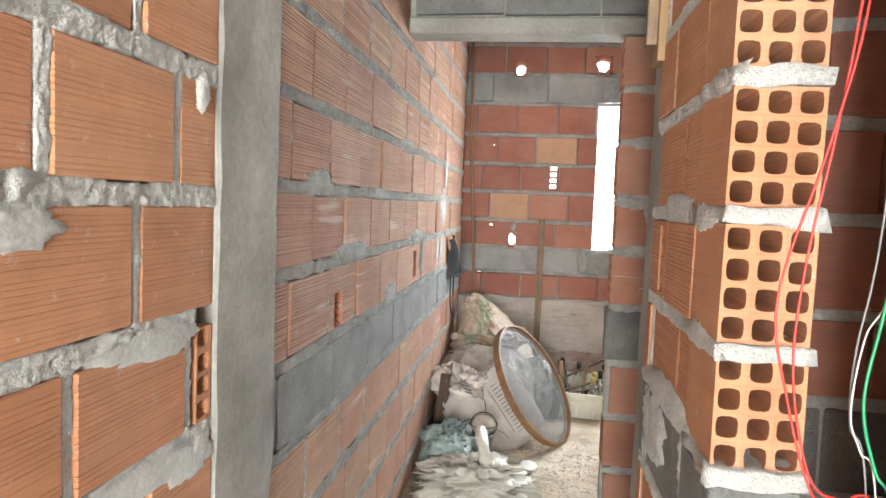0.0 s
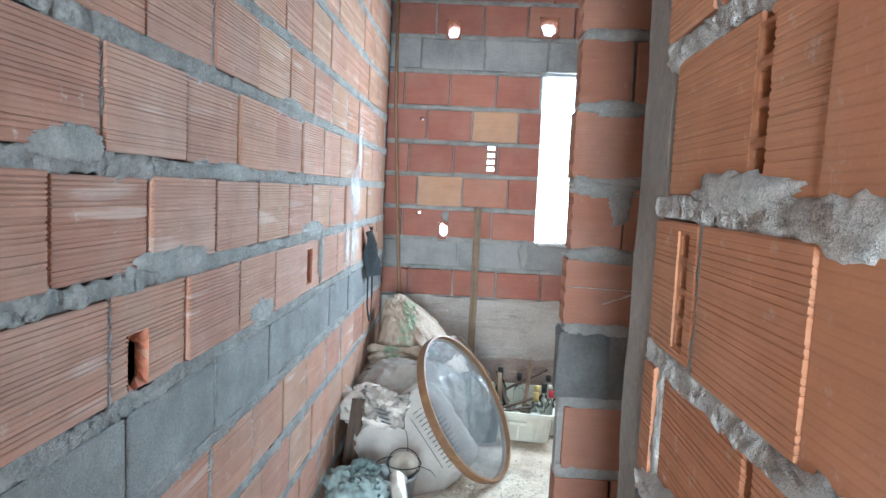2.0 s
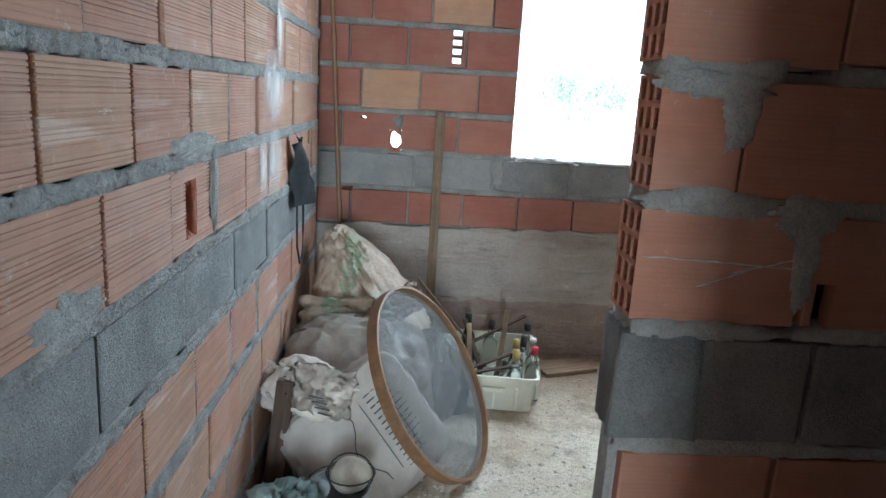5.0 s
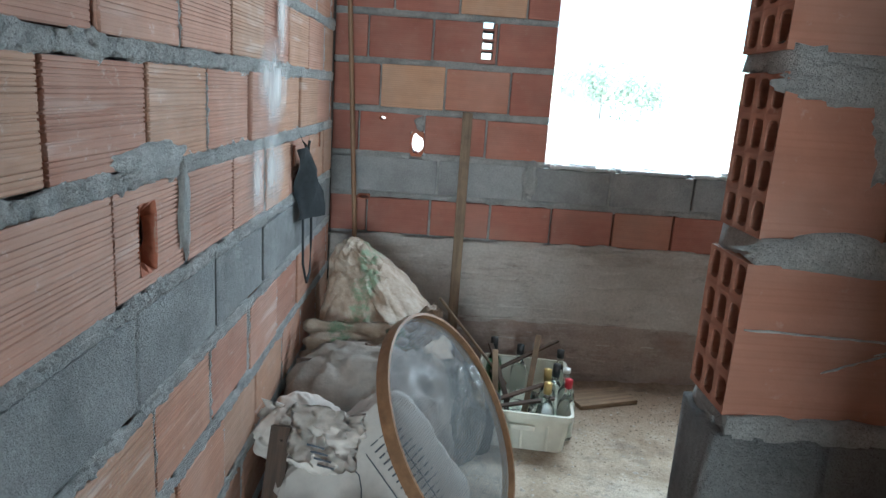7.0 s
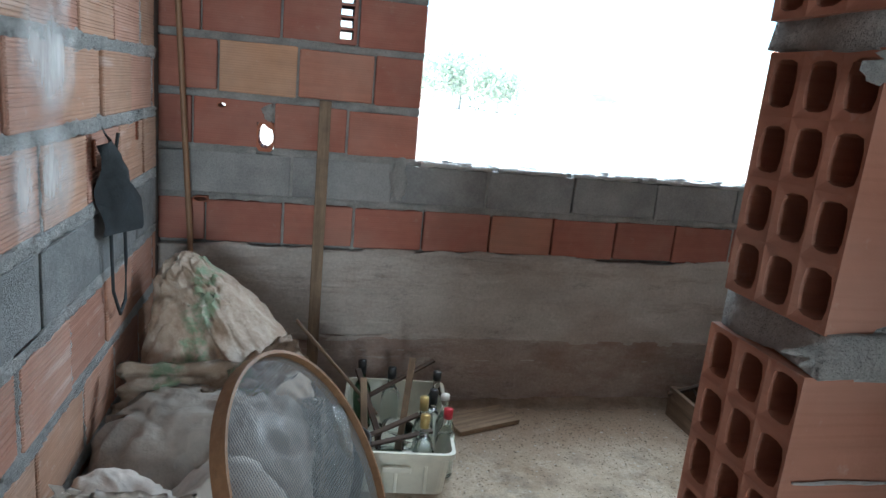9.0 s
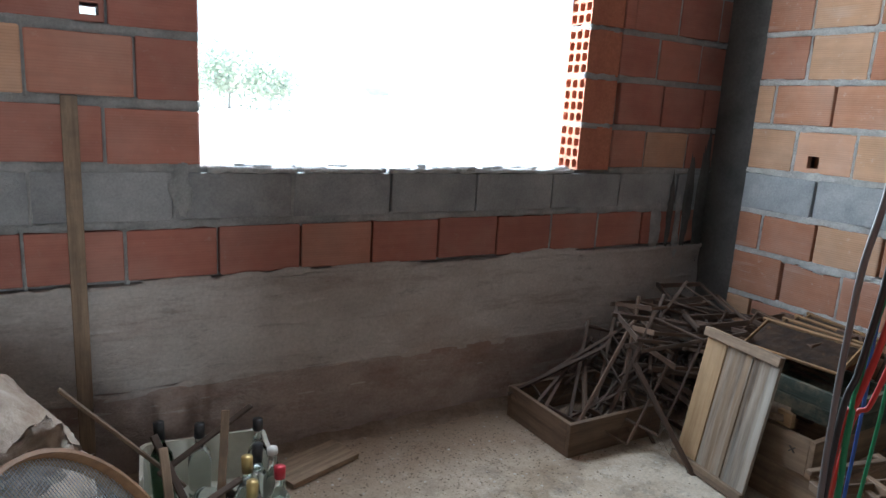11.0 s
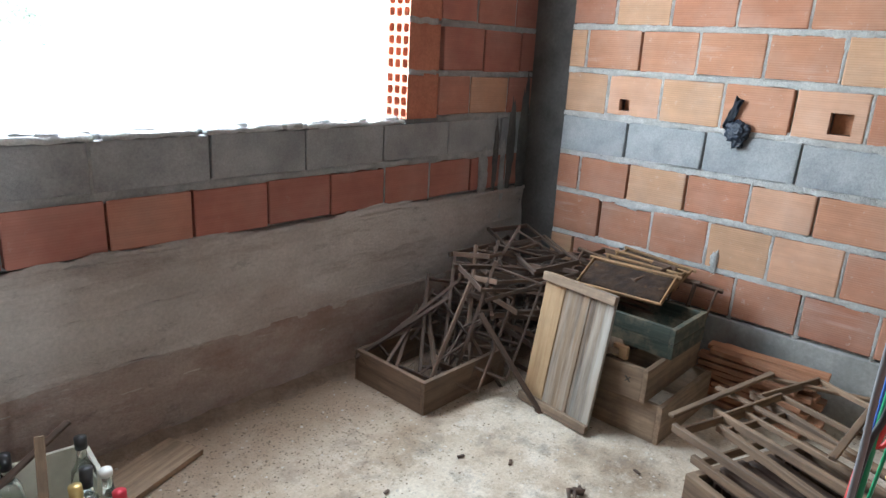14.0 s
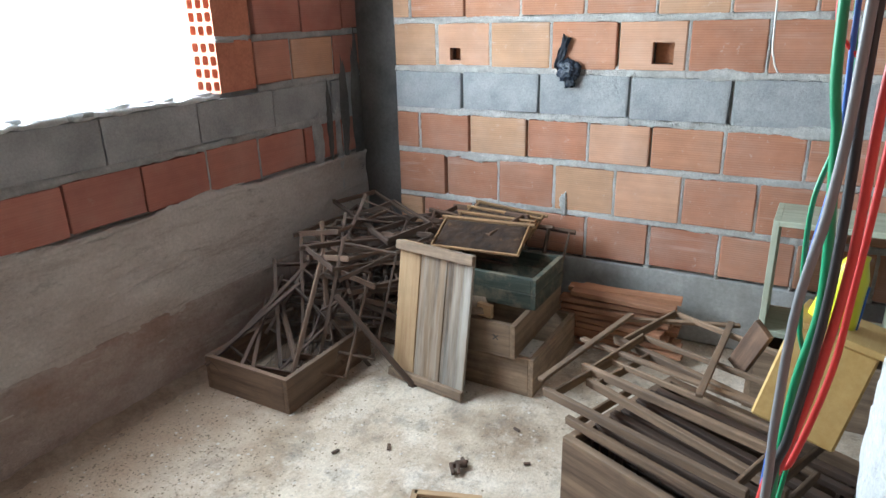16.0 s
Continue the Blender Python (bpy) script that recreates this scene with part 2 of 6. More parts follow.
ORANGE = [(0.52, 0.244, 0.13), (0.49, 0.224, 0.12), (0.55, 0.272, 0.148), (0.475, 0.215, 0.112), (0.53, 0.256, 0.139)]
PALE = [(0.41, 0.185, 0.108), (0.38, 0.172, 0.1), (0.44, 0.215, 0.126), (0.36, 0.158, 0.096), (0.41, 0.195, 0.112), (0.48, 0.285, 0.17)]
RED = [(0.38, 0.15, 0.112), (0.42, 0.168, 0.12), (0.35, 0.14, 0.106), (0.44, 0.198, 0.138), (0.4, 0.162, 0.118), (0.38, 0.147, 0.108)]
# Greyer than the near bricks: cement dust plus window glare in the colour.
DUSTY_HAZED = [(0.4, 0.215, 0.145), (0.38, 0.2, 0.14), (0.41, 0.238, 0.158), (0.36, 0.18, 0.125), (0.42, 0.235, 0.172), (0.4, 0.205, 0.135), (0.39, 0.235, 0.16)]
mat_brick_left = brick_material("dusty_ribbed_clay", DUSTY_HAZED, 0.12, 0.3, 0.5, 0.45)
mat_brick_near = brick_material("ribbed_orange_clay", ORANGE, 0.12, 0.15, 0.6)
mat_brick_right = brick_material("pale_orange_clay", PALE, 0.4, 0.25, 0.4, 0.25)
mat_brick_red = brick_material("red_clay", RED, 0.2, 0.2, 0.15)
mat_clay = rough_material("raw_clay", (0.37, 0.165, 0.083), (0.48, 0.225, 0.12), 12, 80, 0.3, 0.002, shift=True)
mat_block = rough_material("cement_block", (0.19, 0.193, 0.195), (0.36, 0.363, 0.362), 5, 120, 1.0, 0.01, shift=True)
# Same block, lightened in the colour for strong light on the east wall.
mat_block_lit = rough_material("pale_cement_block", (0.34, 0.35, 0.36), (0.52, 0.525, 0.52), 9, 120, 1.0, 0.01, shift=True)
# Same block again, its colour raised for window flare on the north wall.
mat_block_flare = rough_material("mid_cement_block", (0.27, 0.272, 0.278), (0.49, 0.49, 0.492), 4, 120, 1.0, 0.008, shift=True)
mat_mortar = rough_material("mortar", (0.74, 0.74, 0.73), (0.92, 0.92, 0.91), 14, 130, 1.0, 0.012)
mat_mortar_mid = rough_material("dry_mortar", (0.42, 0.41, 0.4), (0.66, 0.65, 0.63), 14, 130, 1.0, 0.012)
mat_mortar_pale = rough_material("pale_mortar", (0.52, 0.5, 0.47), (0.8, 0.78, 0.74), 14, 130, 1.0, 0.014)
mat_mortar_dark = rough_material("old_mortar", (0.32, 0.32, 0.315), (0.56, 0.555, 0.545), 12, 120, 1.0, 0.012)
mat_concrete = rough_material("cast_concrete", (0.24, 0.235, 0.22), (0.4, 0.39, 0.37), 3.5, 60, 0.35, 0.004, stain=(0.17, 0.165, 0.155))
# Pale base, its colour lifted further to carry the window's haze.
mat_plinth = plinth_material("washed_concrete", (0.5, 0.45, 0.41), (0.63, 0.58, 0.54), (0.74, 0.69, 0.65), (0.38, 0.28, 0.23), 0.5)
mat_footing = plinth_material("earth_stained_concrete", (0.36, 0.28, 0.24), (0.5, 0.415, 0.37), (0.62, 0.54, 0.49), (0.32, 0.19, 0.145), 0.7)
mat_floor = floor_material()
# Near-black: soot in the north-east corner, shade put into the passage wall.
mat_soot_and_shade = rough_material("sooty_concrete", (0.07, 0.068, 0.064), (0.14, 0.135, 0.128), 4.0, 60, 0.4, 0.004)
mat_ceiling = rough_material("slab_concrete", (0.2, 0.195, 0.185), (0.32, 0.315, 0.3), 2.5, 50, 0.4, 0.004)
mat_wood_x = wood_material("box_board", (0.12, 0.078, 0.048), (0.29, 0.198, 0.125), 0, 40)


# ---- helpers for building ----
def thing(name, label, category, m=None, group="", kind=""):
    ob = new(name)
    ob.empty_display_size = 0.05
    if m is not None:
        ob.matrix_world = m
    return tagged(ob, label, category, group, kind)


def mesh_of(name, bm, mat, smooth=False):
    me = bpy.data.meshes.new(name)
    bm.normal_update()
    bm.to_mesh(me)
    bm.free()
    for mm in (mat if isinstance(mat, (list, tuple)) else [mat]):
        me.materials.append(mm)
    if smooth:
        me.polygons.foreach_set("use_smooth", [True] * len(me.polygons))
    return me


def part(name, bm, mat, parent=None, label="", m=None, smooth=False):
    me = bm if isinstance(bm, bpy.types.Mesh) else mesh_of(name, bm, mat, smooth)
    ob = new(name, me)
    ob.parent = parent
    if m is not None:
        ob.matrix_basis = m
    if label:
        ob["label"] = label
    return ob


def add_box(bm, x0, x1, y0, y1, z0, z1, m=None):
    vs = [Vector((x, y, z)) for z in (z0, z1) for x, y in ((x0, y0), (x1, y0), (x1, y1), (x0, y1))]
    if m is not None:
        vs = [m @ v for v in vs]
    v = [bm.verts.new(p) for p in vs]
    for f in ((3, 2, 1, 0), (4, 5, 6, 7), (0, 1, 5, 4), (1, 2, 6, 5), (2, 3, 7, 6), (3, 0, 4, 7)):
        bm.faces.new([v[i] for i in f])
    return v


def box_bm(sx, sy, sz, bevel=0.0, seg=1, centre=(0, 0, 0)):
    bm = bmesh.new()
    cx, cy, cz = centre
    add_box(bm, cx - sx / 2, cx + sx / 2, cy - sy / 2, cy + sy / 2, cz - sz / 2, cz + sz / 2)
    if bevel:
        bmesh.ops.bevel(bm, geom=list(bm.edges), offset=bevel, segments=seg, affect="EDGES", profile=0.5)
    return bm


def tube_bm(points, radius, sides=8, closed=False):
    """A round tube along points; radius a number or one for each point."""
    bm = bmesh.new()
    pts = [Vector(p) for p in points]
    n = len(pts)
    rings, up = [], Vector((0.13, 0.21, 0.97))
    for i, p in enumerate(pts):
        a = pts[(i - 1) % n] if (closed or i > 0) else p
        b = pts[(i + 1) % n] if (closed or i < n - 1) else p
        d = (b - a).normalized()
        s = d.cross(up)
        if s.length < 1e-3:
            s = d.cross(Vector((1, 0, 0)))
        s.normalize()
        u = s.cross(d)
        r = radius[i] if isinstance(radius, (list, tuple)) else radius
        rings.append([bm.verts.new(p + r * (math.cos(2 * math.pi * k / sides) * s + math.sin(2 * math.pi * k / sides) * u)) for k in range(sides)])
    for i in range(n if closed else n - 1):
        r0, r1 = rings[i], rings[(i + 1) % n]
        for k in range(sides):
            bm.faces.new((r0[k], r0[(k + 1) % sides], r1[(k + 1) % sides], r1[k]))
    if not closed:
        bm.faces.new(rings[0][::-1])
        bm.faces.new(rings[-1])
    return bm


def lathe_bm(profile, sides=20):
    """Turned round z from (radius, z) pairs."""
    bm = bmesh.new()
    rings = [[bm.verts.new((r * math.cos(2 * math.pi * k / sides), r * math.sin(2 * math.pi * k / sides), z)) for k in range(sides)] for r, z in profile]
    for r0, r1 in zip(rings, rings[1:]):
        for k in range(sides):
            bm.faces.new((r0[k], r0[(k + 1) % sides], r1[(k + 1) % sides], r1[k]))
    if profile[0] == profile[-1]:
        return bm
    if profile[0][0] > 1e-4:
        bm.faces.new(rings[0][::-1])
    if profile[-1][0] > 1e-4:
        bm.faces.new(rings[-1])
    return bm


# ---- masonry ----
# unit brick: 1 x 1 x 1 about its centre, edges worn; stretched by its object
def unit_brick(name, mat, worn=0.02):
    bm = box_bm(1, 1, 1)
    rng = random.Random(name)
    bmesh.ops.bevel(bm, geom=[e for e in bm.edges], offset=worn, segments=1, affect="EDGES")
    for v in bm.verts:
        v.co.x += rng.uniform(-0.006, 0.006)
        v.co.z += rng.uniform(-0.012, 0.012)
    return mesh_of(name, bm, mat)


def unit_set(mat):
    return [unit_brick("brick_%s_%d" % (mat.name, i), mat) for i in range(4)]


def ribbed_brick(name, mat, grooves, depth, wide, seed):
    """A unit brick with combed grooves along its two long faces."""
    rng = random.Random(seed)
    prof = [(-0.5, 0.482), (-0.482, 0.5)]
    pitch = 0.93 / grooves
    for k in range(grooves):
        c = -0.465 + pitch * (k + 0.5) + rng.uniform(-0.12, 0.12) * pitch
        w, d = wide * pitch * rng.uniform(0.6, 1.2), depth * rng.choice((0.25, 0.7, 0.9, 1.0, 1.15))
        prof += [(c - w, 0.5), (c - w * 0.5, 0.5 - d), (c + w * 0.5, 0.5 - d), (c + w, 0.5)]
    prof += [(0.482, 0.5), (0.5, 0.482)]
    loop = [(y, z) for z, y in prof] + [(-y, z) for z, y in prof[::-1]]
    bm = bmesh.new()
    rings = []
    for x, k in ((-0.5, 0.95), (-0.485, 1.0), (0.485, 1.0), (0.5, 0.95)):
        rings.append([bm.verts.new((x, y * k, z * (0.97 if k < 1 else 1.0) + rng.uniform(-0.0015, 0.0015))) for y, z in loop])
    n = len(loop)
    for a, b in zip(rings, rings[1:]):
        for i in range(n):
            bm.faces.new((a[i], a[(i + 1) % n], b[(i + 1) % n], b[i]))
    bm.faces.new(rings[0][::-1])
    bm.faces.new(rings[-1])
    bmesh.ops.recalc_face_normals(bm, faces=bm.faces)
    return mesh_of(name, bm, mat)


def ribbed_set(mat, grooves, depth, wide):
    return [ribbed_brick("brick_%s_%d" % (mat.name, i), mat, grooves, depth, wide, i + grooves) for i in range(5)]


def hollow_brick_mesh(name, mat, w=0.135, h=0.192, length=0.2, cols=3, rows=4):
    """A clay brick whose channels open at its -y end: w along x, h along z."""
    bm = bmesh.new()
    cw, ch = w / cols, h / rows
    rng = random.Random(3)
    for i in range(cols):
        for j in range(rows):
            cx, cz = -w / 2 + (i + 0.5) * cw, -h / 2 + (j + 0.5) * ch
            hw, hh = cw * 0.37, ch * 0.375
            tx, tz = rng.uniform(-0.0012, 0.0012), rng.uniform(-0.0012, 0.0012)
            outer, inner, deep = [], [], []
            for k in range(16):
                a = 2 * math.pi * k / 16
                c, s = math.cos(a), math.sin(a)
                q = max(abs(c), abs(s))
                outer.append(bm.verts.new((cx + cw / 2 * c / q, 0, cz + ch / 2 * s / q)))
                rr = (abs(c) ** 4.5 + abs(s) ** 4.5) ** (-1 / 4.5)
                ix, iz = cx + tx + hw * c * rr, cz + tz + hh * s * rr
                inner.append(bm.verts.new((ix, 0.0015, iz)))
                deep.append(bm.verts.new((ix, length * 0.95, iz)))
            for k in range(16):
                n = (k + 1) % 16
                bm.faces.new((outer[k], outer[n], inner[n], inner[k]))
                bm.faces.new((inner[k], inner[n], deep[n], deep[k]))
            bm.faces.new(deep)
    a = [bm.verts.new((x, y, z)) for y in (0, length) for x, z in ((-w / 2, -h / 2), (w / 2, -h / 2), (w / 2, h / 2), (-w / 2, h / 2))]
    for f in ((0, 1, 5, 4), (1, 2, 6, 5), (2, 3, 7, 6), (3, 0, 4, 7), (4, 5, 6, 7)):
        bm.faces.new([a[i] for i in f])
    bmesh.ops.recalc_face_normals(bm, faces=bm.faces)
    return mesh_of(name, bm, mat)


def minus(rects, hole):
    """Rectangles (u0, u1, z0, z1) less one opening."""
    a, b, c, d = hole
    out = []
    for u0, u1, z0, z1 in rects:
        if b <= u0 or a >= u1 or d <= z0 or c >= z1:
            out.append((u0, u1, z0, z1))
            continue
        if a > u0:
            out.append((u0, a, z0, z1))
        if b < u1:
            out.append((b, u1, z0, z1))
        lo, hi = max(a, u0), min(b, u1)
        if c > z0:
            out.append((lo, hi, z0, c))
        if d < z1:
            out.append((lo, hi, d, z1))
    return out


def mortar_strip(bm, u0, u1, z0, z1, at, out, seed, lump, rows=5, step=0.02):
    """A lumpy ribbon of mortar from (u0, z0) to (u1, z1), standing out from a face. at(u, out, z) gives the place."""
    upright = (z1 - z0) > (u1 - u0)
    n = max(2, int((z1 - z0 if upright else u1 - u0) / step))
    grid = []
    for i in range(n + 1):
        line = []
        for j in range(rows):
            f, g = i / n, j / (rows - 1)
            u, z = (u0 + (u1 - u0) * g, z0 + (z1 - z0) * f) if upright else (u0 + (u1 - u0) * f, z0 + (z1 - z0) * g)
            p = Vector((u * 22, seed * 3.7, z * 22))
            edge = abs(g - 0.5) * 2
            spread = (noise.noise(p * 0.5 + Vector((5, 0, 0))) * 1.1 + noise.noise(p * 1.7) * 0.7 + noise.noise(p * 5.0) * 0.35) * lump * 1.5
            if edge > 0.9:
                if upright:
                    u += spread * (1 if g > 0.5 else -1)
                else:
                    z += spread * (1 if g > 0.5 else -1)
            o = -0.004 if edge > 0.9 else 0.3 * lump + lump * 0.5 * noise.noise(p * 0.8) + lump * 0.45 * noise.noise(p * 2.6) + lump * 0.4 * noise.noise(p * 6.0) + (lump * 0.45 * noise.noise(p * 11.0) if step < 0.008 else 0)
            line.append(bm.verts.new(at(u, o + out, z)))
        grid.append(line)
    for a, b in zip(grid, grid[1:]):
        for j in range(rows - 1):
            bm.faces.new((a[j], a[j + 1], b[j + 1], b[j]))


def masonry(name, label, axis, plane, face, thick, u0, u1, levels, grey_rows, clay, openings=(), holes=(), joint=0.028, lump=0.006,
            mortar=None, length=0.287, phases=None, seed=1, top=None, bottom=0.0, head=0.009, fill=0.45, blocks=None, skip=(), proud=0.006, step=0.02, block=0.37, rows=5):
    """A wall of bricks in courses. axis: the way u runs (x or y); plane: where its seen face stands; face: +1 or -1, the way that face looks
    along the other axis; levels: the middles of the bed joints; grey_rows: courses of cement block; openings and holes: (u0, u1, z0, z1)."""
    mortar = mortar or mat_mortar
    rng = random.Random(seed)

    def at(u, out, z):
        o = plane + face * out
        return Vector((u, o, z)) if axis == "x" else Vector((o, u, z))

    core = bmesh.new()
    top = levels[-1] if top is None else top
    cuts = list(openings) + list(holes)
    rects = [(u0, u1, bottom, top)]
    for c in cuts + list(skip):
        rects = minus(rects, c)
    for a, b, c, d in rects:
        p, q = at(a, -0.03, c), at(b, -thick + 0.03, d)
        add_box(core, min(p.x, q.x), max(p.x, q.x), min(p.y, q.y), max(p.y, q.y), c, d)
    wall = tagged(part(name, core, mortar), label, "wall", kind="structure")
    rib = bmesh.new()
    bricks = []
    for r, (za, zb) in enumerate(zip(levels, levels[1:])):
        is_grey = r in grey_rows
        size = block if is_grey else length
        first = phases[r] if phases and r in phases else u0 + (rng.uniform(0, 0.1) + (0.5 if r % 2 else 0.0)) * size
        first = u0 + (first - u0) % size - size
        marks = [first + k * size + rng.uniform(-0.008, 0.008) for k in range(int((u1 - u0) / size) + 4)]
        for ua, ub in zip(marks, marks[1:]):
            a, b = max(ua + head / 2, u0), min(ub - head / 2, u1)
            if b - a < 0.03:
                continue
            pieces = [(a, b, za + joint / 2 + rng.uniform(-0.003, 0.003), zb - joint / 2 + rng.uniform(-0.003, 0.003))]
            for c in list(cuts) + list(skip):
                pieces = minus(pieces, c)
            pieces = [q for q in pieces if q[1] - q[0] > 0.006 and q[3] - q[2] > 0.006]
            if len(pieces) > 1 or (pieces and min(pieces[0][1] - pieces[0][0], pieces[0][3] - pieces[0][2]) > 0.02):
                bricks.append((pieces, is_grey))
            inside = any(c[0] < b < c[1] and c[2] < (za + zb) / 2 < c[3] for c in list(cuts) + list(skip))
            if not inside and b < u1 - 0.02 and rng.random() < fill:
                mortar_strip(rib, b - 0.002, b + head + 0.004, za, zb, at, -0.004, seed + r, lump * 0.7, rows if head > 0.015 else 4, step)
    for i, z in enumerate(levels[1:-1]):
        runs = [(u0, u1)]
        for c in list(cuts) + list(skip):
            if c[2] - 0.02 < z < c[3] + 0.02:
                runs = [x[:2] for x in minus([(a, b, 0, 1) for a, b in runs], (c[0], c[1], 0, 1))]
        for a, b in runs:
            if b - a > 0.03:
                mortar_strip(rib, a, b, z - joint / 2 - 0.002, z + joint / 2 + 0.002, at, -0.002, seed + i, lump, rows, step)
    part("mortar_joints", rib, mortar, wall, smooth=True)["kind"] = "stuff"
    wall["bricks"] = len(bricks)
    pending.append((wall, axis, plane, face, thick, clay, bricks, rng, blocks or grey_units))
    return wall


pending = []


def lay_bricks():
    for wall, axis, plane, face, thick, clay, bricks, rng, grey_set in pending:
        for pieces, is_grey in bricks:
            a, b, c, d = min(q[0] for q in pieces), max(q[1] for q in pieces), min(q[2] for q in pieces), max(q[3] for q in pieces)
            kind = rng.choice(grey_set if is_grey else clay)
            if not is_grey and any(w == wall.name and a < u < b and c < z < d for w, u, z in PALE_SPOTS):
                kind = pale_units[0]
            shift = rng.uniform(-0.004, 0.004)
            mid = plane - face * (thick / 2 + shift)
            if len(pieces) > 1:
                bm = bmesh.new()
                for q in pieces:
                    bit = bmesh.new()
                    bit.from_mesh(kind)
                    turn = Euler((0, 0, 0 if axis == "x" else math.pi / 2))
                    bit.transform(Matrix.LocRotScale(((a + b) / 2, mid, (c + d) / 2) if axis == "x" else (mid, (a + b) / 2, (c + d) / 2), turn, (b - a, thick, d - c)))
                    k = 0 if axis == "x" else 1
                    for ax, lo, hi in ((k, q[0], q[1]), (2, q[2], q[3])):
                        for at, way in ((lo, -1), (hi, 1)):
                            no, co = [0, 0, 0], [0, 0, 0]
                            no[ax], co[ax] = way, at
                            cut = bmesh.ops.bisect_plane(bit, geom=list(bit.verts) + list(bit.edges) + list(bit.faces), plane_co=co, plane_no=no, clear_outer=True)
                            rim = [g for g in cut["geom_cut"] if isinstance(g, bmesh.types.BMEdge)]
                            if rim:
                                bmesh.ops.holes_fill(bit, edges=rim, sides=0)
                    tmp = bpy.data.meshes.new("piece")
                    bit.to_mesh(tmp)
                    bit.free()
                    bm.from_mesh(tmp)
                    bpy.data.meshes.remove(tmp)
                part("cement_block" if is_grey else "brick", bm, kind.materials[0], wall)
                continue
            ob = new("cement_block" if is_grey else "brick", kind)
            ob.parent = wall
            if axis == "x":
                ob.matrix_basis = Matrix.LocRotScale(((a + b) / 2, mid, (c + d) / 2), Euler((0, rng.uniform(-0.006, 0.006), 0)), (b - a, thick, d - c))
            else:
                ob.matrix_basis = Matrix.LocRotScale((mid, (a + b) / 2, (c + d) / 2), Euler((rng.uniform(-0.006, 0.006), 0, math.pi / 2)), (b - a, thick, d - c))


PALE_SPOTS = [("wall_east", 4.5, 1.16), ("wall_east", 3.62, 1.25), ("wall_east", 3.64, 0.6), ("wall_east", 3.75, 0.8), ("wall_north", -0.2, 1.36), ("wall_north", 2.5, 1.2), ("wall_north", 0.1, 1.78)]
mat_brick_tan = brick_material("tan_clay", [(0.53, 0.3, 0.19), (0.56, 0.33, 0.21)], 0.3, 0.3, 0.25)
pale_units = unit_set(mat_brick_tan)
near_units = ribbed_set(mat_brick_near, 21, 0.008, 0.26)
left_units, right_units, red_units, grey_units = ribbed_set(mat_brick_left, 20, 0.02, 0.27), unit_set(mat_brick_right), unit_set(mat_brick_red), unit_set(mat_block)
lit_blocks, flare_blocks = unit_set(mat_block_lit), unit_set(mat_block_flare)

# ---- structure ----
ground = bmesh.new()
add_box(ground, -0.85, 3.1, -2.4, 5.24, -0.12, 0.0)
floor = tagged(part("floor", ground, mat_floor), "dusty uneven screed floor strewn with sawdust and crumbs", "floor", kind="structure")
bm = bmesh.new()
add_box(bm, -0.85, 3.1, -2.4, 5.24, 2.76, 2.9)
ceiling = tagged(part("ceiling", bm, mat_ceiling), "bare grey concrete slab ceiling", "ceiling", kind="structure")

LEFT = [-0.08, 0.13, 0.34, 0.55, 0.762, 0.965, 1.177, 1.378, 1.585, 1.79, 2.0, 2.21, 2.42, 2.63, 2.76]
wall_west = masonry("wall_west", "wall of ribbed orange hollow bricks with a grey block course", "y", -0.58, 1, 0.14, 1.395, 4.95, LEFT, {4}, left_units,
                    holes=[(3.085, 3.155, 1.005, 1.13), (1.86, 1.935, 0.985, 1.085), (4.215, 4.255, 1.07, 1.14), (4.665, 4.705, 1.1, 1.17)],
                    phases={3: 3.119, 4: 2.655, 5: 2.69, 6: 2.825, 7: 2.669, 8: 2.805}, lump=0.011, seed=2, step=0.007, rows=9, mortar=mat_mortar_dark, block=0.402, length=0.297, joint=0.034)
NEAR = [0.11, 0.32, 0.53, 0.738, 0.943, 1.144, 1.348, 1.554, 1.759, 1.964, 2.174, 2.384, 2.594, 2.76]
wall_west_near = masonry("wall_west_near", "wall of ribbed orange hollow bricks with thick pale mortar", "y", -0.58, 1, 0.14, -2.4, 1.125, NEAR, set(), near_units,
                         phases={4: 0.749, 5: 0.895, 6: 0.71, 7: 0.895}, lump=0.009, joint=0.036, head=0.022, fill=0.85, seed=5, skip=[(1.06, 1.125, 0.964, 1.129)], step=0.006, rows=9)


def block_part(name, label, category, mat, *boxes, bevel=0.0, kind="structure"):
    b = bmesh.new()
    for q in boxes:
        add_box(b, *q)
    if bevel:
        bmesh.ops.bevel(b, geom=list(b.edges), offset=bevel, segments=2, affect="EDGES")
    return tagged(part(name, b, mat), label, category, kind=kind)


